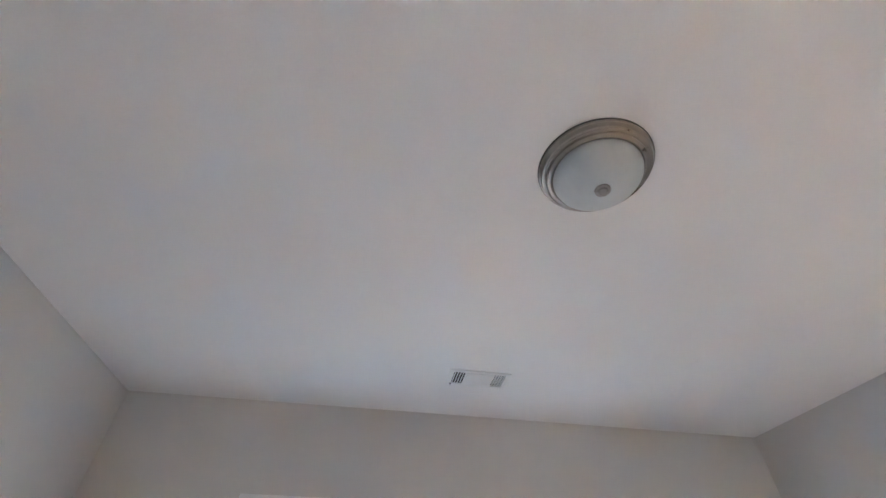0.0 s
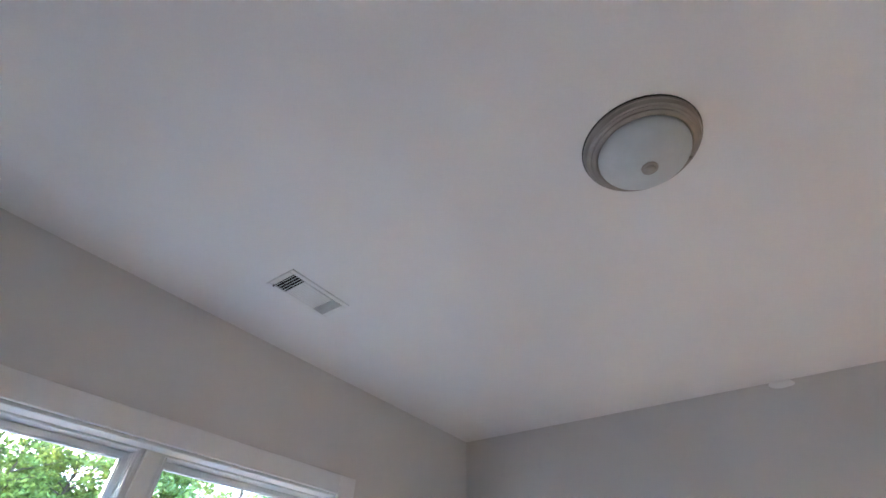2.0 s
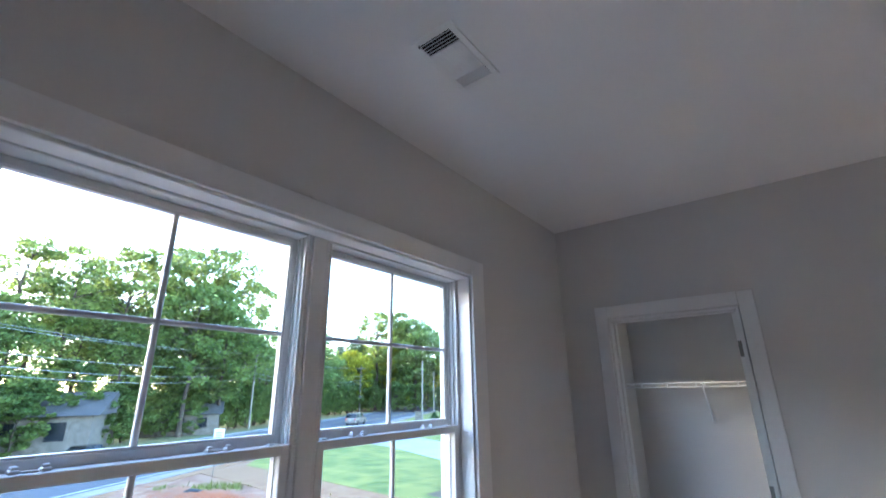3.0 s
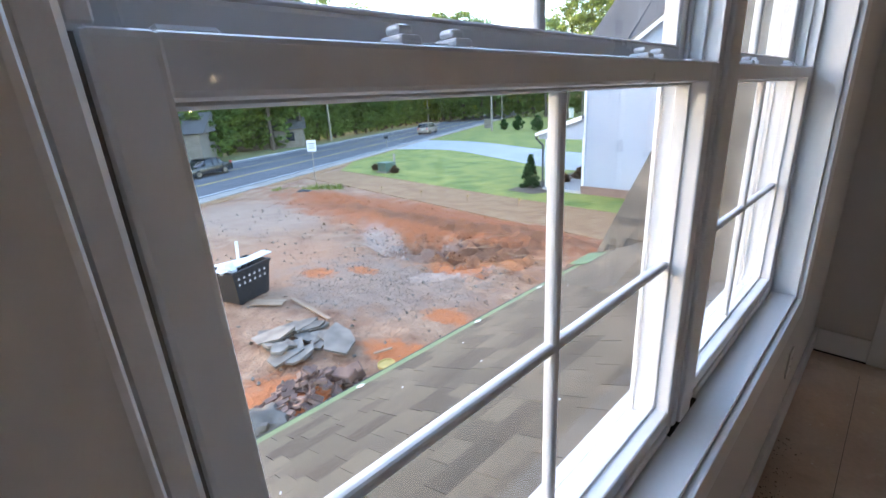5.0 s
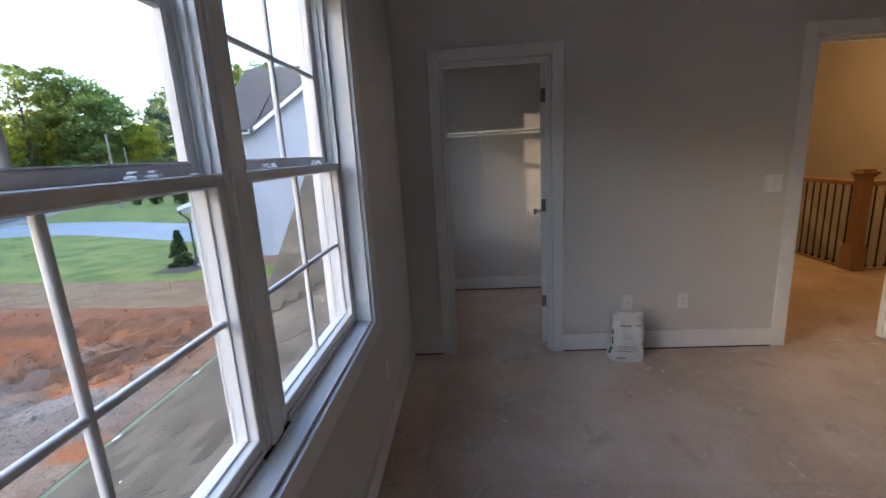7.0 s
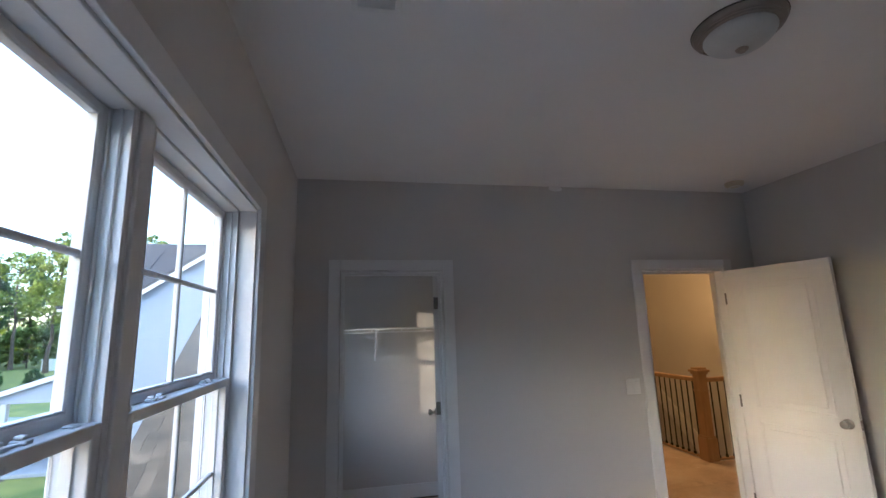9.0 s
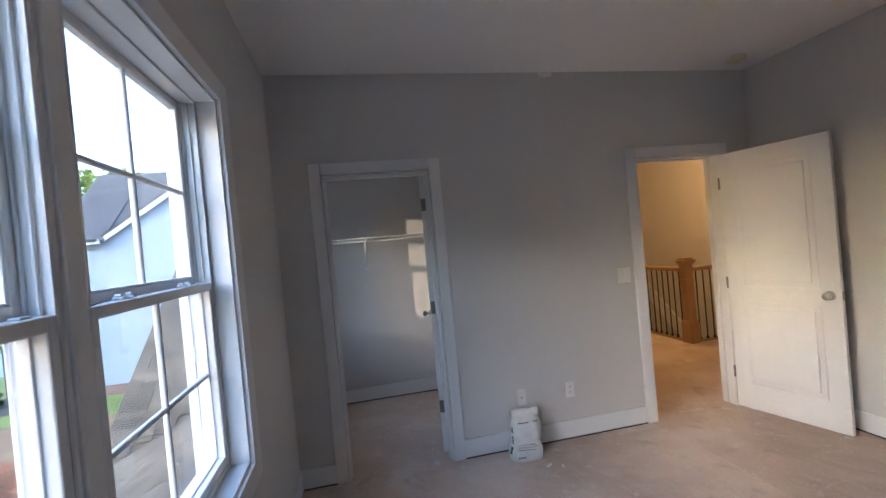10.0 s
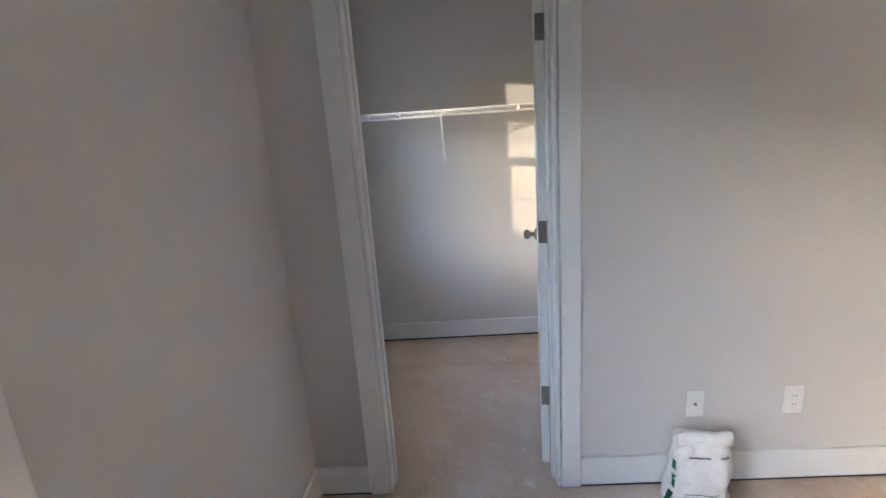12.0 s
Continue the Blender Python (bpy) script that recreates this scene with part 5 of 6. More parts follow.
        tagged(part(name, bm, ma, None, label), category="woods", kind="stuff")


def shrub(kind_name, label, seed, h, w, cone, material=SHRUB, n=150):
    rng = random.Random(seed)
    s = thing(kind_name, label, "shrub")
    wood, leaf = bmesh.new(), bmesh.new()
    tube(wood, (0, 0, -0.05), (0, 0, h * 0.7), 0.03, 0.008, 6)
    for _ in range(n):
        f = rng.random() ** (1.5 if cone else 1.0)
        r = w * ((1 - f) ** 1.05 if cone else math.sqrt(max(1 - (2 * f - 0.9) ** 2, 0.05))) * rng.uniform(0.3, 1)
        a = rng.uniform(0, 6.3)
        leaves(leaf, rng, Vector((r * math.cos(a), r * math.sin(a), 0.08 + f * h * 0.92)), 0.13, 34, 0.06, 0.8)
    part("stem", wood, BARK, s)
    part("foliage", leaf, material, s)
    return s


def build_shrubs():
    g = GROUND + 0.02
    a = shrub("shrub", "dark green cone-shaped evergreen shrub on the lawn", 6, 1.8, 0.66, True)
    a.matrix_world = pose(-14.1, 17.4, g)
    tall = shrub("shrub", "rounded dark green shrub in a row on the lawn", 7, 1.7, 0.75, False)
    tagged(tall, group="row of shrubs")
    tall.matrix_world = pose(-46.4, 55.9, g)
    for x, y, s in ((-43.0, 55.2, 1.3), (-38.2, 53.4, 1.35), (-33.0, 51.3, 1.3)):
        ob = copy_thing(tall, pose(x, y, g, 0, 0, x * 30))
        ob.scale = (s, s, s)
    low = shrub("shrub", "low reddish-brown shrub in a mulch bed", 8, 0.55, 0.36, False, SHRUB_BROWN, 60)
    low.matrix_world = pose(-12.9, 18.8, g)
    for x, y, s in ((-12.6, 20.2, 1.2), (-12.9, 21.8, 1.0), (-12.7, 23, 1.1), (-25.8, 16.9, 0.9), (-28.6, 17.2, 0.8)):
        ob = copy_thing(low, pose(x, y, g, 0, 0, x * 50))
        ob.scale = (s, s, s)


# ---- outdoors: the neighbour's house ----
def prism(name, profile, a, b, axis, material, parent, label=""):
    """A solid with the given (across, height) outline, drawn along axis from a to b."""
    bm = bmesh.new()
    put = (lambda u, w, d: (u, d, w)) if axis == "y" else (lambda u, w, d: (d, u, w))
    p = [bm.verts.new(put(u, w, a)) for u, w in profile]
    q = [bm.verts.new(put(u, w, b)) for u, w in profile]
    bm.faces.new(p)
    bm.faces.new(q[::-1])
    for k in range(len(profile)):
        bm.faces.new((p[k], p[(k + 1) % len(p)], q[(k + 1) % len(p)], q[k]))
    bmesh.ops.recalc_face_normals(bm, faces=bm.faces)
    return part(name, bm, material, parent, label)


def build_neighbour():
    g = GROUND
    x0, x1, y0, y1 = -10.75, 3.0, 17.0, 25.0
    eave, ridge, mid = 3.15, 6.25, 21.0
    h = thing("neighbour_house", "two-storey white house with grey shingle gables", "house")
    prism("wall", [(y0, g), (y1, g), (y1, eave), (mid, ridge - 0.1), (y0, eave)], x0, x1, "x", SIDING, h, "white siding wall")
    s = (ridge - eave) / (mid - y0)
    for sgn in (-1, 1):
        e = mid + sgn * (mid - y0 + 0.45)
        ez = ridge - s * (mid - y0 + 0.45)
        prism("roof", [(mid, ridge), (mid, ridge + 0.14), (e, ez + 0.14), (e, ez)], x0 - 0.35, -9.1 if sgn < 0 else x1 + 0.3, "x", SHINGLE_GREY, h, "dark grey shingle roof")
    prism("roof", [(mid, ridge), (mid, ridge + 0.14), (y0 + 0.1, eave + 0.14), (y0 + 0.1, eave)], -9.1, x1 + 0.3, "x", SHINGLE_GREY, h, "dark grey shingle roof")
    box("fascia", (x0 - 0.4, y0 - 0.52, eave - 0.36), (-9.2, y0 - 0.45, eave - 0.17), VINYL, h, "white gutter board")
    box("gutter", (x0 - 0.4, y0 - 0.62, eave - 0.26), (-9.25, y0 - 0.53, eave - 0.14), SEAL, h, "dark gutter", 0.02)
    # cross gable facing the lot
    gx0, ga = -9.05, -3.6
    gz = eave - 0.05 + 0.66 * (ga - gx0)
    gx1 = 2 * ga - gx0
    prism("gable_wall", [(gx0, g), (gx1, g), (gx1, eave), (ga, gz), (gx0, eave)], y0 - 0.05, y0 + 4, "y", SIDING, h, "white gable wall")
    for sgn in (-1, 1):
        e = ga + sgn * (ga - gx0 + 0.2)
        ez = gz - 0.66 * (ga - gx0 + 0.2)
        prism("gable_roof", [(ga, gz + 0.02), (ga, gz + 0.15), (e, ez + 0.15), (e, ez + 0.02)], y0 - 0.28, y0 + 4.5, "y", SHINGLE_GREY, h, "dark grey shingle roof")
        prism("rake_board", [(ga, gz - 0.16), (ga, gz + 0.03), (e, ez + 0.03), (e, ez - 0.16)], y0 - 0.30, y0 - 0.27, "y", VINYL, h, "white rake board")
    # siding courses
    z = g + 0.5
    while z < eave - 0.1:
        box("lap_board", (x0 - 0.012, y0 - 0.062, z), (1.5, y0 - 0.0505, z + 0.012), SIDING, h)
        z += 0.34
    box("corner_board", (x0 - 0.02, y0 - 0.065, g), (x0 + 0.10, y0 + 0.10, eave - 0.1), VINYL, h)
    box("foundation", (x0 - 0.03, y0 - 0.08, g - 0.05), (x1, y0 - 0.045, g + 0.42), BRICK, h, "low brick footing")
    # front porch on the street side
    px = -13.0
    slab_top = g + 0.16
    box("porch_slab", (px, y0 - 0.1, g - 0.05), (x0, y1 - 1, slab_top), DRIVEWAY, h, "pale concrete porch slab", 0.02)
    prism("porch_roof", [(px - 0.35, -0.42), (px - 0.35, -0.30), (x0, 0.52), (x0, 0.34)], y0 - 0.25, y1 - 1, "y", SHINGLE_GREY, h, "grey porch roof")
    prism("porch_gable", [(px - 0.25, -0.62), (px - 0.25, -0.42), (x0, 0.36), (x0, -0.62)], y0 - 0.12, y0 - 0.02, "y", SIDING, h, "white porch end panel")
    prism("porch_fascia", [(px - 0.36, -0.50), (px - 0.36, -0.32), (x0, 0.50), (x0, 0.30)], y0 - 0.29, y0 - 0.255, "y", VINYL, h, "white porch rake board")
    for y in (y0 + 0.05, y0 + 4.5, y1 - 1.3):
        box("porch_post", (px + 0.05, y, slab_top), (px + 0.25, y + 0.2, -0.60), VINYL, h, "white square porch post", 0.01)
    bm = bmesh.new()
    tube(bm, (px - 0.40, y0 - 0.1, -0.42), (px - 0.40, y0 - 0.1, -0.62), 0.05, n=8)
    tube(bm, (px - 0.40, y0 - 0.1, -0.62), (px - 0.02, y0 - 0.05, -0.95), 0.05, n=8)
    tube(bm, (px - 0.02, y0 - 0.05, -0.95), (px - 0.02, y0 - 0.05, slab_top), 0.05, n=8)
    part("downspout", bm, SEAL, h, "dark downspout")
    for y in (y0 + 5.6, y0 + 2.4):
        w = box("window", (x0 - 0.04, y, g + 1.1), (x0 - 0.005, y + 0.95, g + 2.6), VINYL, h, "white framed window")
        box("pane", (x0 - 0.05, y + 0.08, g + 1.18), (x0 - 0.035, y + 0.87, g + 2.52), CARGLASS, w)
    w = box("door", (x0 - 0.04, y0 + 3.8, slab_top), (x0 - 0.005, y0 + 4.75, slab_top + 2.1), BRONZE, h, "dark front door")
    # mulch bed
    sheet("mulch_bed", [(-14.6, 15.9), (-12.8, 15.7), (-12.2, 16.7), (-13.1, 17.4), (-13.1, 24), (-14.4, 24)], g - 0.02, g + 0.03, BARK, "dark mulch bed beside the porch", category="bed")


# ---- outdoors: things on the lot ----
def dumpster():
    g = GROUND - 0.05
    d = thing("dumpster", "black steel rubbish skip overfilled with white boards", "dumpster", m=pose(-11.75, 0.65, g, 0, 0, 111))
    prof_w, prof_d, h = 0.62, 0.45, 0.98
    bm = bmesh.new()
    lo = [bm.verts.new(p) for p in ((-0.5, -0.36, 0.06), (0.5, -0.36, 0.06), (0.5, 0.36, 0.06), (-0.5, 0.36, 0.06))]
    hi = [bm.verts.new(p) for p in ((-prof_w, -prof_d, h), (prof_w, -prof_d, h), (prof_w, prof_d, h), (-prof_w, prof_d, h))]
    hin = [bm.verts.new((v.co.x * 0.94, v.co.y * 0.92, h)) for v in hi]
    lin = [bm.verts.new((v.co.x * 0.94, v.co.y * 0.92, 0.12)) for v in lo]
    bm.faces.new(lo[::-1])
    bm.faces.new(lin)
    for k in range(4):
        n = (k + 1) % 4
        bm.faces.new((lo[k], lo[n], hi[n], hi[k]))
        bm.faces.new((hi[k], hi[n], hin[n], hin[k]))
        bm.faces.new((hin[k], hin[n], lin[n], lin[k]))
    bmesh.ops.recalc_face_normals(bm, faces=bm.faces)
    part("body", bm, BLACKBIN, d)
    bm = bmesh.new()
    for a, b in (((-prof_w - 0.03, -prof_d - 0.03), (prof_w + 0.03, -prof_d + 0.02)), ((-prof_w - 0.03, prof_d - 0.02), (prof_w + 0.03, prof_d + 0.03)), ((-prof_w - 0.03, -prof_d + 0.02), (-prof_w + 0.02, prof_d - 0.02)), ((prof_w - 0.02, -prof_d + 0.02), (prof_w + 0.03, prof_d - 0.02))):
        slab(bm, (*a, h - 0.05), (*b, h + 0.02), 0.008)
    part("rim", bm, BLACKBIN, d)
    for x in (-0.4, 0.4):
        box("skid", (x - 0.05, -0.34, 0.0), (x + 0.05, 0.34, 0.07), BLACKBIN, d)
    # worn stencilled characters, unreadable
    for row, z, n in ((0, 0.74, 6), (1, 0.58, 6)):
        for k in range(n):
            x = -0.44 + k * 0.17
            y = -0.36 - 0.09 * (z - 0.06) / (h - 0.06)
            bm = bmesh.new()
            slab(bm, (x - 0.035, y - 0.006, z), (x + 0.035, y - 0.002, z + 0.028))
            slab(bm, (x - 0.012, y - 0.007, z + 0.03), (x + 0.014, y - 0.003, z + 0.085))
            part("stencil_mark", bm, WHITEPAINT, d, "worn white stencilled mark")
    for lo_, hi_, m in (((-0.9, -0.16, 0), (0.85, 0.16, 0.03), pose(0.1, -0.1, 1.04, 4, 0, 3)), ((-0.6, -0.12, 0), (0.55, 0.12, 0.02), pose(-0.25, 0.2, 1.07, -6, 3, -12))):
        ob = box("white_board", lo_, hi_, WHITEPAINT, d, "white trim board laid across the skip", 0.004)
        ob.matrix_local = m
    ob = box("white_board", (-0.03, -0.03, 0), (0.03, 0.03, 0.75), WHITEPAINT, d, "white stick poking up")
    ob.matrix_local = pose(0.05, 0.1, 0.85, 3, 4, 0)
    bm = bmesh.new()
    bmesh.ops.create_icosphere(bm, subdivisions=3, radius=0.22)
    for v in bm.verts:
        v.co *= 1 + 0.35 * noise.noise(v.co * 6)
        v.co.z *= 0.8
    ob = part("plastic_sack", bm, WHITEPAINT, d, "white plastic rubbish sack")
    ob.matrix_local = pose(-0.45, -0.1, 1.02)


def pebbles(name, label, category, material, spots, rng, ground=GROUND - 0.02):
    """Many small angular lumps half sunk in the ground, in one mesh."""
    verts, faces = [], []
    for x, y, r in spots:
        k, a = len(verts), rng.uniform(0, 6.3)
        z = ground
        for dx, dy, dz in ((1, 0.1, 0), (0.1, 0.9, 0), (-0.9, -0.1, 0), (-0.1, -1, 0)):
            u = r * rng.uniform(0.7, 1.3)
            verts.append((x + u * (dx * math.cos(a) - dy * math.sin(a)), y + u * (dx * math.sin(a) + dy * math.cos(a)), z + dz))
        verts.append((x + r * rng.uniform(-0.4, 0.4), y + r * rng.uniform(-0.4, 0.4), z + r * rng.uniform(0.7, 1.3)))
        verts.append((x, y, z - r))
        for i in range(4):
            faces += [(k + i, k + (i + 1) % 4, k + 4), (k + (i + 1) % 4, k + i, k + 5)]
    me = bpy.data.meshes.new(name)
    me.from_pydata(verts, [], faces)
    me.materials.append(material)
    return tagged(new(name, me), label, category, kind="stuff")


def rubble():
    g = GROUND
    rng = random.Random(17)
    # heap of old bricks
    heap = thing("brick_heap", "heap of broken red bricks and mortar", "rubble", m=pose(-6.05, -0.35, g))
    bm = bmesh.new()
    slab(bm, (-0.10, -0.047, -0.03), (0.10, 0.047, 0.03), 0.004)
    me = mesh_of("brick", bm, BRICK)
    for k in range(190):
        r, a = 1.0 * rng.random() ** 0.6, rng.uniform(0, 6.3)
        x, y = r * math.cos(a) * 0.85, r * math.sin(a) * 1.05
        z = 0.66 * max(1 - r / 0.95, 0) * rng.uniform(0.5, 1) + 0.02
        ob = new("brick", me)
        ob.parent = heap
        ob.matrix_local = pose(x, y, z, rng.uniform(-35, 35), rng.uniform(-35, 35), rng.uniform(0, 180))
    for x, y, z, w, l, rz in ((0.15, 0.55, 0.34, 0.20, 0.12, 20), (0.0, 0.85, 0.20, 0.22, 0.13, -20)):
        ob = box("brick_chunk", (-w, -l, -0.08), (w, l, 0.08), BRICK, heap, "chunk of brick wall still mortared", 0.02)
        ob.matrix_local = pose(x, y, z, 12, -8, rz)
    bm = bmesh.new()
    bmesh.ops.create_icosphere(bm, subdivisions=4, radius=0.42)
    for v in bm.verts:
        v.co *= 1 + 0.45 * noise.fractal(v.co * 3, 1, 2, 4)
        v.co.z = max(v.co.z * 0.6, -0.05)
    ob = part("concrete_lump", bm, CONCRETE, heap, "rough pale lump of concrete", True)
    ob.matrix_local = pose(0.1, -1.0, 0.12)
    # broken concrete slabs
    pile = thing("concrete_slabs", "stack of broken grey concrete slabs on the clay", "rubble", m=pose(-8.1, 0.42, g))
    box_of = random.Random(31)
    for k in range(26):
        big = k < 5
        sx, sy = (box_of.uniform(0.38, 0.55), box_of.uniform(0.24, 0.36)) if big else (box_of.uniform(0.14, 0.36), box_of.uniform(0.10, 0.24))
        x, y = box_of.uniform(-0.75, 0.75), box_of.uniform(-0.55, 0.6)
        z = 0.05 + 0.05 * k % 0.17 if big else box_of.uniform(0.04, 0.24) * (1.15 - abs(x))
        n = box_of.choice((5, 6, 7))
        bm = bmesh.new()
        rad = [1 + 0.35 * box_of.uniform(-1, 1) for _ in range(n)]
        top = [bm.verts.new((sx * r * math.cos(6.283 * i / n), sy * r * math.sin(6.283 * i / n), 0.03 + box_of.uniform(-0.012, 0.012))) for i, r in enumerate(rad)]
        low = [bm.verts.new((v.co.x * 0.93 + box_of.uniform(-0.02, 0.02), v.co.y * 0.93, -0.035)) for v in top]
        for ring in (top, low[::-1]):
            c = bm.verts.new(sum((v.co for v in ring), Vector()) / n + Vector((0, 0, box_of.uniform(-0.01, 0.01))))
            for i in range(n):
                bm.faces.new((ring[i], ring[(i + 1) % n], c))
        for i in range(n):
            bm.faces.new((low[i], low[(i + 1) % n], top[(i + 1) % n], top[i]))
        ob = part("concrete_piece", bm, CONCRETE, pile)
        ob.matrix_local = pose(x, y, z, box_of.uniform(-9, 9), box_of.uniform(-9, 9), box_of.uniform(0, 180))
    # loose boards, the yellow lid and small stones
    for x, y, rz, l, w in ((-10.7, 0.85, 40, 0.42, 0.15), (-9.5, 1.4, 2, 0.9, 0.05), (-6.45, 1.4, 75, 0.2, 0.03), (-8.9, 0.95, 30, 0.5, 0.04)):
        ob = box("scrap_board", (-l, -w, 0), (l, w, 0.03), LUMBER, None, "scrap lumber board lying on the clay", 0.004)
        ob.matrix_world = pose(x, y, g + 0.03, 2, 1, rz)
        tagged(ob, category="board")
    lid = thing("yellow_lid", "round yellow plastic bucket lid on the clay", "lid", m=pose(-6.0, 1.15, g + 0.02))
    bm = bmesh.new()
    spin(bm, [(0, 0.02), (0.15, 0.022), (0.155, 0.045), (0.17, 0.045), (0.175, 0.0), (0, 0)], 32)
    part("disc", bm, YELLOW, lid, "", True)
    for k, (x, y) in enumerate(((-24.6, 9.0), (-23.8, 2.0), (-26.0, 3.1))):
        bm = bmesh.new()
        bmesh.ops.create_icosphere(bm, subdivisions=3, radius=0.45)
        for v in bm.verts:
            v.co *= 1 + 0.4 * noise.fractal(v.co * 2 + Vector((k * 5, 0, 0)), 1, 2, 3)
            v.co.z = v.co.z * 0.5
        ob = part("dark_tarp", bm, BLACKBIN, None, "crumpled dark silt fabric at the lot's edge", True)
        ob.location = (x, y, g + 0.08)
        tagged(ob, category="tarp")
    pebbles("gravel", "scattered grey and tan gravel stones on the clay", "gravel", GRAVEL, [(rng.gauss(-9.5, 1.7), rng.gauss(3.7, 1.1), rng.uniform(0.007, 0.02)) for _ in range(2800)], rng)
    pebbles("clods", "clods of turned orange clay", "soil", CLAY, [(rng.uniform(-24, -5), rng.gauss(8.4, 1.4), 0.012 + 0.06 * rng.random() ** 4) for _ in range(2600)], rng)
    pebbles("stones", "small pale stones and mud crumbs strewn over the lot", "stones", CONCRETE, [(rng.uniform(-23, -5), rng.uniform(-1.5, 8), 0.010 + 0.045 * rng.random() ** 5) for _ in range(2200)], rng)
    # sawdust and crumbs swept against the wall under the window
    pebbles("floor_crumbs", "dark sawdust crumbs along the foot of the window wall", "debris", CRUMB, [(0.02 + abs(rng.gauss(0, 0.045)), rng.uniform(-3.5, -0.9), 0.001 + 0.0035 * rng.random() ** 3) for _ in range(900)], rng, 0.0)
    pebbles("plaster_dust", "white plaster flecks strewn over the subfloor", "debris", PAPER, [(rng.uniform(0.1, 3.4), rng.gauss(-1.1, 0.6), 0.001 + 0.004 * rng.random() ** 4) for _ in range(500)], rng, 0.0)
    # survey stakes with flags
    for x, y in ((-20.5, 11.8), (-14.5, 12.6), (-9.2, 12.0), (-17.5, 12.2), (-11.8, 13.2)):
        st = thing("survey_stake", "thin wooden stake with a small orange flag", "stake", "survey stakes", m=pose(x, y, g))
        box("stick", (-0.012, -0.012, -0.05), (0.012, 0.012, 0.38), LUMBER, st)
        box("flag", (0.012, -0.002, 0.28), (0.10, 0.002, 0.36), YELLOW, st, "small faded orange flag")
    # dry roots torn out of the turned clay
    for k in range(16):
        x, y, a = rng.gauss(-9.1, 0.7), rng.gauss(8.0, 0.9), rng.uniform(-0.6, 1.4)
        bm = bmesh.new()
        p, z = Vector((x, y, g + 0.06)), 0.0
        for j in range(5):
            q = p + Vector((math.cos(a) * 0.24, math.sin(a) * 0.24, rng.uniform(-0.02, 0.07)))
            tube(bm, p, q, 0.014 - 0.002 * j, 0.012 - 0.002 * j, 6)
            p, a = q, a + rng.uniform(-0.4, 0.4)
        ob = part("root", bm, LUMBER, None, "pale dry root lying on the turned clay", True)
        tagged(ob, category="root", group="torn roots")


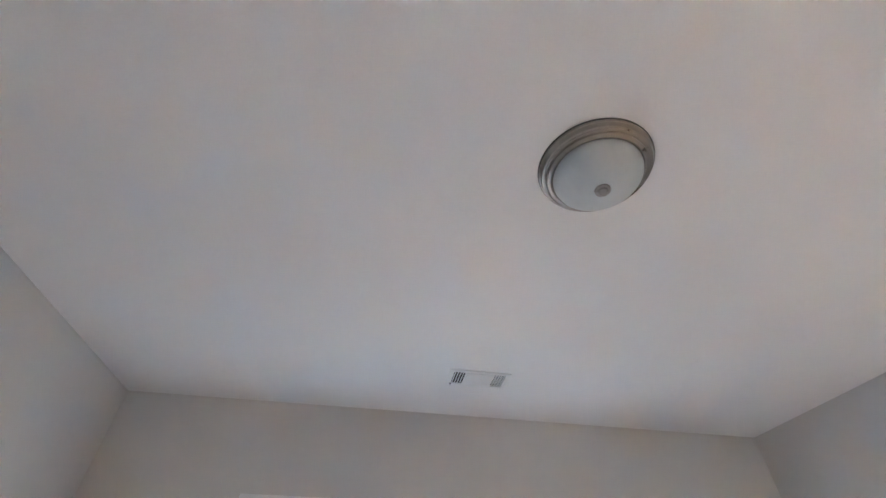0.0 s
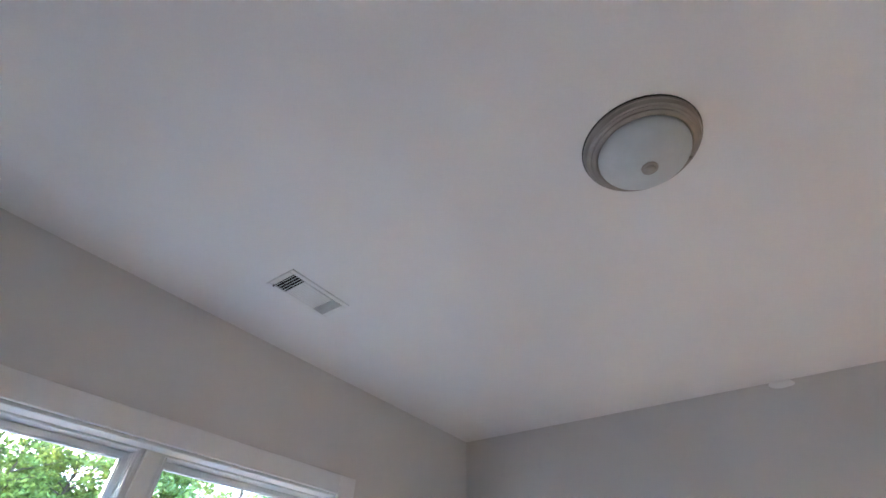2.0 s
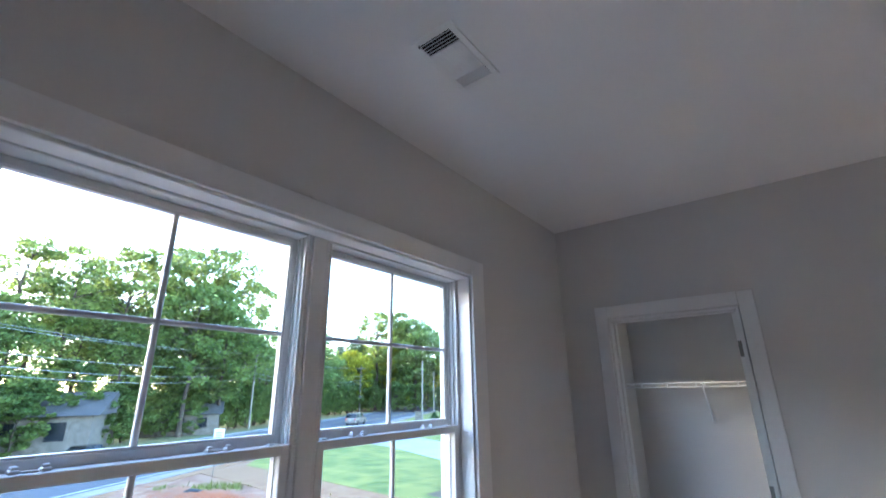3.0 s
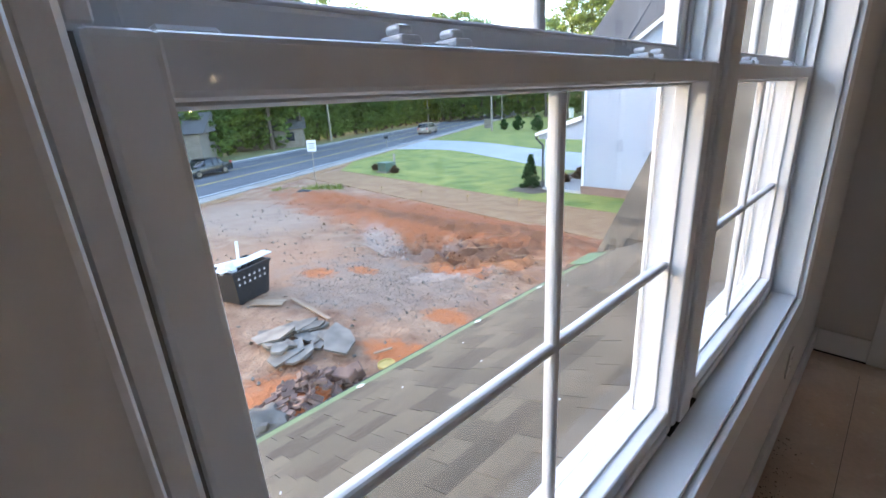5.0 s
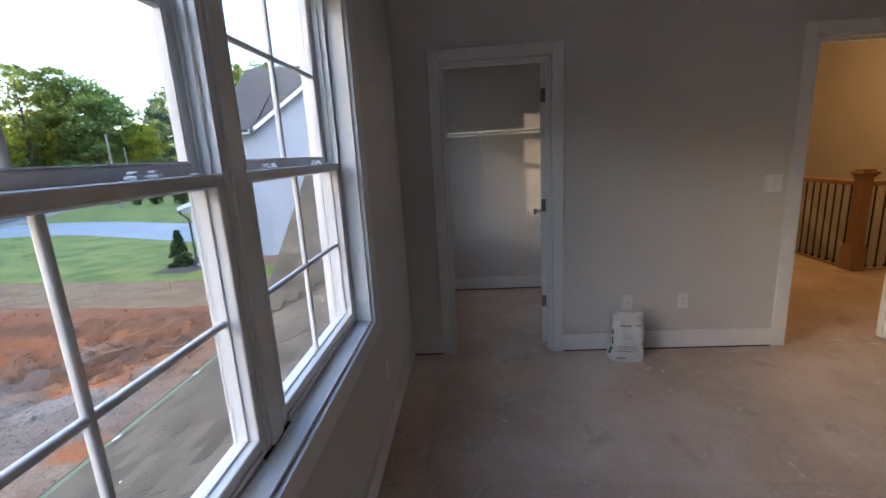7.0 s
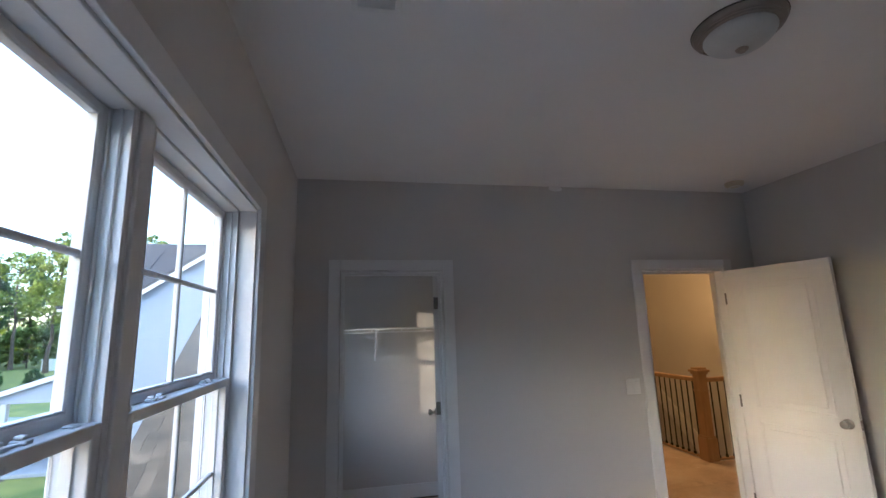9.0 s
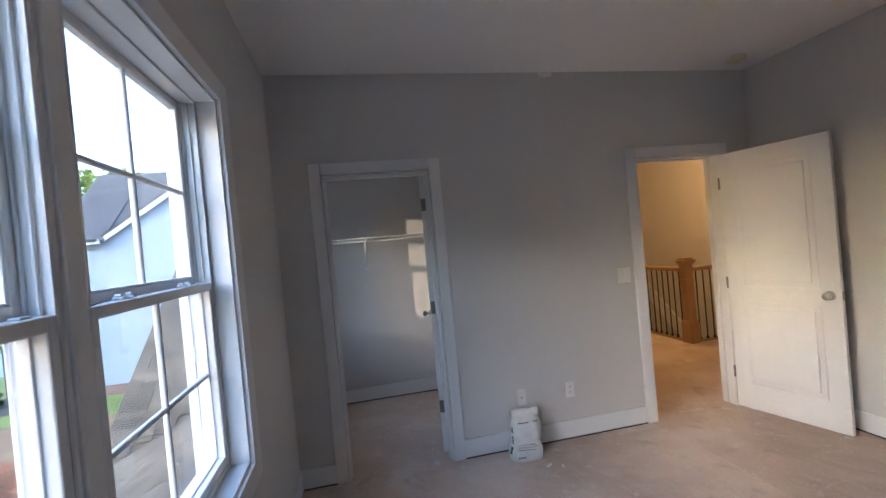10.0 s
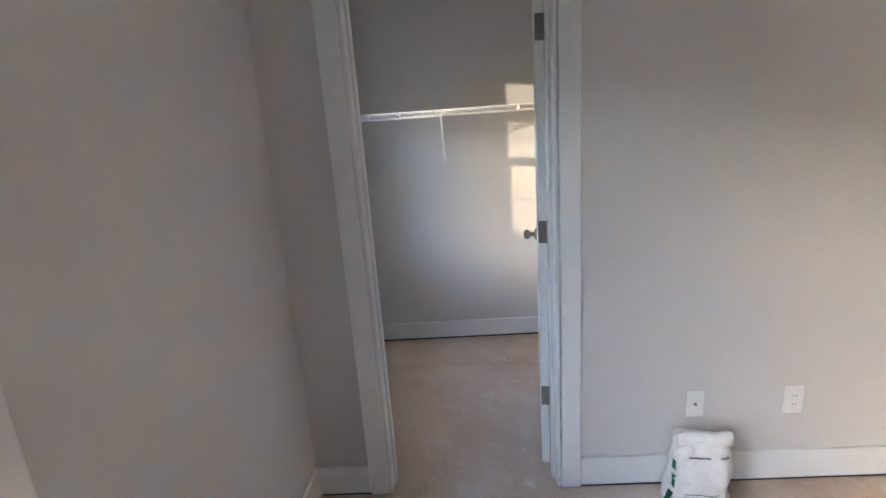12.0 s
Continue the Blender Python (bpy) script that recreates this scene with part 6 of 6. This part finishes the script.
def street_things():
    g = GROUND
    t = thing("transformer_box", "green pad-mounted transformer on the lawn edge", "utility box", m=pose(-27.0, 17.1, g))
    box("pad", (-0.65, -0.6, -0.02), (0.65, 0.6, 0.10), CONCRETE, t, "concrete pad", 0.02)
    bm = bmesh.new()
    slab(bm, (-0.5, -0.45, 0.10), (0.5, 0.45, 0.72), 0.03, 2)
    part("cabinet", bm, TRANSFORMER, t)
    box("lid", (-0.52, -0.48, 0.68), (0.52, 0.40, 0.76), TRANSFORMER, t, "", 0.03, 2)
    box("lock_plate", (-0.05, -0.47, 0.3), (0.05, -0.44, 0.5), BRONZE, t)
    p = thing("marker_post", "short weathered wooden post by the transformer", "post", m=pose(-27.4, 18.2, g))
    box("shaft", (-0.07, -0.07, -0.1), (0.07, 0.07, 1.25), POLE, p, "", 0.01)
    mb = thing("mailbox", "dark mailbox on a slim post by the road", "mailbox", m=pose(-44.0, 30.0, g, 0, 0, 28))
    box("post", (-0.05, -0.05, -0.1), (0.05, 0.05, 1.05), POLE, mb)
    bm = bmesh.new()
    slab(bm, (-0.25, -0.10, 1.05), (0.25, 0.10, 1.22), 0.02)
    tube(bm, (-0.25, 0, 1.22), (0.25, 0, 1.22), 0.10, n=16)
    part("box", bm, BLACKBIN, mb)
    s = thing("road_sign", "tilted white road sign seen on a thin steel post", "sign", m=pose(-29.1, 12.2, g, 0, 5, 0))
    bm = bmesh.new()
    tube(bm, (0, 0, -0.1), (0, 0, 2.75), 0.03, n=8)
    part("post", bm, POLE, s)
    ob = box("panel", (-0.31, -0.012, 0), (0.31, 0.012, 0.78), WHITEPAINT, s, "white sign panel with unreadable marks", 0.01)
    ob.matrix_local = pose(0.04, -0.04, 2.05, 0, 0, 62)
    for z, w in ((0.52, 0.2), (0.36, 0.16), (0.22, 0.2)):
        b = box("mark", (-w, -0.018, z), (w, -0.013, z + 0.05), INK, s)
        b.matrix_local = pose(0.04, -0.04, 2.05, 0, 0, 62)
    # utility poles along the far side, with wires
    spots = [road_point(-22, -41), road_point(18, -41.5), road_point(61, -41), road_point(108, -41), road_point(165, -41)]
    for k, q in enumerate(spots):
        u = thing("utility_pole", "tall weathered wooden utility pole with crossarm", "utility pole", "utility poles", m=pose(q.x, q.y, g, 0, 0, 28))
        bm = bmesh.new()
        tube(bm, (0, 0, -0.3), (0, 0, 11.5), 0.17, 0.11, 10)
        part("shaft", bm, POLE, u)
        box("crossarm", (-1.2, -0.06, 10.6), (1.2, 0.06, 10.75), POLE, u)
        for x in (-1.1, -0.5, 0.5, 1.1):
            bm = bmesh.new()
            tube(bm, (x, 0, 10.75), (x, 0, 10.95), 0.05, 0.03, 8)
            part("insulator", bm, CONCRETE, u)
    wires = thing("overhead_wires", "sagging pale overhead cables along the road", "cables")
    for a, b in zip(spots, spots[1:]):
        for dx, z, sag, r in ((-1.1, 10.95, 0.8, 0.022), (0.5, 10.95, 0.8, 0.022), (0.1, 8.9, 0.9, 0.025), (0.1, 7.9, 1.0, 0.03), (0.1, 7.3, 1.1, 0.03)):
            bm = bmesh.new()
            side = ROAD_N * dx
            pts = []
            for k in range(17):
                f = k / 16
                p_ = a.lerp(b, f) + side
                pts.append(Vector((p_.x, p_.y, g + z - sag * 4 * f * (1 - f))))
            for c, d in zip(pts, pts[1:]):
                tube(bm, c, d, r, n=5)
            part("cable", bm, CABLE, wires)
    # near side of the road, far along: steel pole, signals, banner and cabinet
    def bare_pole(x, y, h, r, label):
        u = thing("street_pole", label, "pole", m=pose(x, y, g))
        bm = bmesh.new()
        tube(bm, (0, 0, -0.2), (0, 0, h), r, r * 0.7, 10)
        part("shaft", bm, POLE, u)
        return u
    bare_pole(-46.2, 52.6, 9.6, 0.17, "bare wooden pole beside the far lawn")
    bare_pole(-62, 75, 9.0, 0.15, "bare wooden pole beside the road bend")
    bare_pole(-57, 100, 9.5, 0.15, "bare wooden pole near the junction")
    for x, y, z in ((-78, 96, 6.0), (-63, 106, 5.6)):
        u = thing("traffic_signal", "hanging traffic signal showing red", "traffic light", m=pose(x, y, g))
        bm = bmesh.new()
        tube(bm, (0, 0, -0.2), (0, 0, z + 1.2), 0.10, n=8)
        tube(bm, (0, 0, z + 1.1), (-4, 0, z + 1.2), 0.06, n=8)
        part("mast", bm, POLE, u)
        box("housing", (-4.25, -0.15, z - 0.1), (-3.75, 0.15, z + 1.1), BLACKBIN, u, "", 0.03)
        bm = bmesh.new()
        tube(bm, (-4, -0.22, z + 0.75), (-4, -0.15, z + 0.75), 0.34, n=16)
        part("lens", bm, REDSIGNAL, u, "glowing red lens")
    f = thing("feather_banner", "red feather banner leaning by the junction", "banner", m=pose(-49, 88, g))
    bm = bmesh.new()
    tube(bm, (0, 0, 0), (0.6, 0, 4.6), 0.03, n=6)
    part("staff", bm, POLE, f)
    prism("cloth", [(0.12, 0.9), (0.95, 1.1), (1.35, 4.2), (0.6, 4.6)], -0.01, 0.01, "y", RED, f, "red cloth")
    k = thing("white_cabinet", "white roadside cabinet near the junction", "cabinet", m=pose(-53.5, 88, g))
    box("body", (-0.9, -0.5, 0), (0.9, 0.5, 1.9), WHITEPAINT, k, "", 0.03)
    box("cap", (-1.0, -0.6, 1.9), (1.0, 0.6, 2.0), WHITEPAINT, k)
    b = thing("stone_sign", "low stone entrance sign by the driveway", "sign", m=pose(-52.5, 59.0, g, 0, 0, 25))
    box("base", (-0.55, -0.35, 0), (0.55, 0.35, 1.5), CONCRETE, b, "", 0.02)
    box("cap", (-0.65, -0.45, 1.5), (0.65, 0.45, 1.62), CONCRETE, b, "", 0.02)
    # low house among the trees across the road
    q = road_point(52, -47)
    hs = thing("distant_house", "low pale house half hidden in the woods", "house", m=pose(q.x, q.y, g, 0, 0, 62))
    box("wall", (-6, -4, 0), (6, 4, 2.6), CONCRETE, hs)
    prism("roof", [(-4.4, 2.5), (4.4, 2.5), (0, 4.1)], -6.4, 6.4, "x", SHINGLE_GREY, hs, "grey shingle roof")
    for x in (-4, -1.2, 1.6, 4.2):
        box("window", (x - 0.5, -4.03, 0.9), (x + 0.5, -3.99, 2.1), CARGLASS, hs)
    q = road_point(33, -49)
    copy_thing(hs, pose(q.x, q.y, g, 0, 0, 62)).scale = (1.4, 1.3, 1.3)


def vehicle(name, label, m, paint, outline, cabin, half, wheels, wr):
    """A car along +x: body and glasshouse from side outlines, wheels, lamps and bumpers."""
    v = thing(name, label, "car", m=m)

    def hull(nm, ring, hw, top, material):
        bm = bmesh.new()
        zmax, zmin = max(z for _, z in ring), min(z for _, z in ring)
        left, right = [], []
        for x, z in ring:
            w = hw * (1 - top * (z - zmin) / (zmax - zmin))
            left.append(bm.verts.new((x, w, z)))
            right.append(bm.verts.new((x, -w, z)))
        bm.faces.new(left)
        bm.faces.new(right[::-1])
        n = len(ring)
        for k in range(n):
            bm.faces.new((left[k], left[(k + 1) % n], right[(k + 1) % n], right[k]))
        bmesh.ops.recalc_face_normals(bm, faces=bm.faces)
        bmesh.ops.bevel(bm, geom=bm.edges[:], offset=0.05, segments=2, affect="EDGES", profile=0.6)
        return part(nm, bm, material, v, "", True)

    hull("body", outline, half, 0.06, paint)
    hull("glasshouse", cabin, half * 0.93, 0.20, CARGLASS)
    xs, zs = [x for x, _ in cabin], [z for _, z in cabin]
    zt = max(zs)
    roof = [x for x, z in cabin if z > zt - 0.12]
    box("roof", (min(roof) - 0.05, -half * 0.76, zt - 0.05), (max(roof) + 0.05, half * 0.76, zt + 0.03), paint, v, "", 0.03, 2)
    for x in (min(roof), (min(roof) + max(roof)) / 2, max(roof)):
        for s in (-1, 1):
            bm = bmesh.new()
            tube(bm, (x, s * half * 0.78, zt - 0.02), (x + (0.0 if x != max(roof) else 0.45), s * half * 0.95, min(zs) + 0.05), 0.035, n=6)
            part("pillar", bm, paint, v)
    for x in wheels:
        for s in (-1, 1):
            bm = bmesh.new()
            tube(bm, (x, s * (half - 0.20), wr), (x, s * (half + 0.01), wr), wr, n=20)
            w = part("wheel", bm, RUBBER, v, "black tyre", True)
            bm = bmesh.new()
            tube(bm, (x, s * (half + 0.0), wr), (x, s * (half + 0.02), wr), wr * 0.62, n=16)
            part("rim", bm, NICKEL, w, "silver alloy rim", True)
    x0, x1 = min(x for x, _ in outline), max(x for x, _ in outline)
    for s in (-1, 1):
        box("tail_lamp", (x0 - 0.01, s * half * 0.78 - 0.09, 0.72), (x0 + 0.10, s * half * 0.78 + 0.09, 1.02), RED, v, "red tail lamp", 0.02)
        box("headlamp", (x1 - 0.14, s * half * 0.72 - 0.14, 0.60), (x1 + 0.005, s * half * 0.72 + 0.14, 0.76), PLASTIC, v, "clear headlamp", 0.02)
        box("mirror", (max(roof) + 0.35, s * (half + 0.06) - 0.07, 0.98), (max(roof) + 0.50, s * (half + 0.06) + 0.07, 1.12), paint, v, "", 0.02)
    box("bumper", (x0 - 0.05, -half * 0.92, 0.34), (x0 + 0.12, half * 0.92, 0.56), paint, v, "", 0.04, 2)
    box("number_plate", (x0 - 0.06, -0.15, 0.62), (x0 - 0.045, 0.15, 0.78), WHITEPAINT, v, "blank white number plate")
    return v


def build_cars():
    head = math.degrees(math.atan2(ROAD_U.y, ROAD_U.x))
    vehicle("minivan", "champagne minivan driving away on the road", pose(-57.0, 48.6, GROUND, 0, 0, head), PAINT_GOLD,
            [(-2.5, 0.30), (2.45, 0.28), (2.52, 0.62), (2.35, 0.86), (1.55, 1.02), (-2.42, 1.08), (-2.52, 0.8)],
            [(-2.40, 1.02), (1.62, 0.98), (0.75, 1.62), (0.2, 1.72), (-2.05, 1.70), (-2.3, 1.5)], 0.97, (-1.55, 1.5), 0.34)
    vehicle("sedan", "black sedan on the near lane of the road", pose(-41.2, 8.4, GROUND, 0, 0, head + 180), PAINT_BLACK,
            [(-2.35, 0.28), (2.3, 0.26), (2.38, 0.58), (2.2, 0.76), (1.0, 0.90), (-1.6, 0.94), (-2.3, 0.90), (-2.4, 0.6)],
            [(-1.75, 0.88), (1.15, 0.86), (0.35, 1.36), (-0.2, 1.43), (-0.9, 1.40)], 0.90, (-1.4, 1.45), 0.33)


build_porch_roof()
build_gable_roof()
build_ground()
build_neighbour()
build_shrubs()
dumpster()
rubble()
street_things()
build_cars()
build_trees()
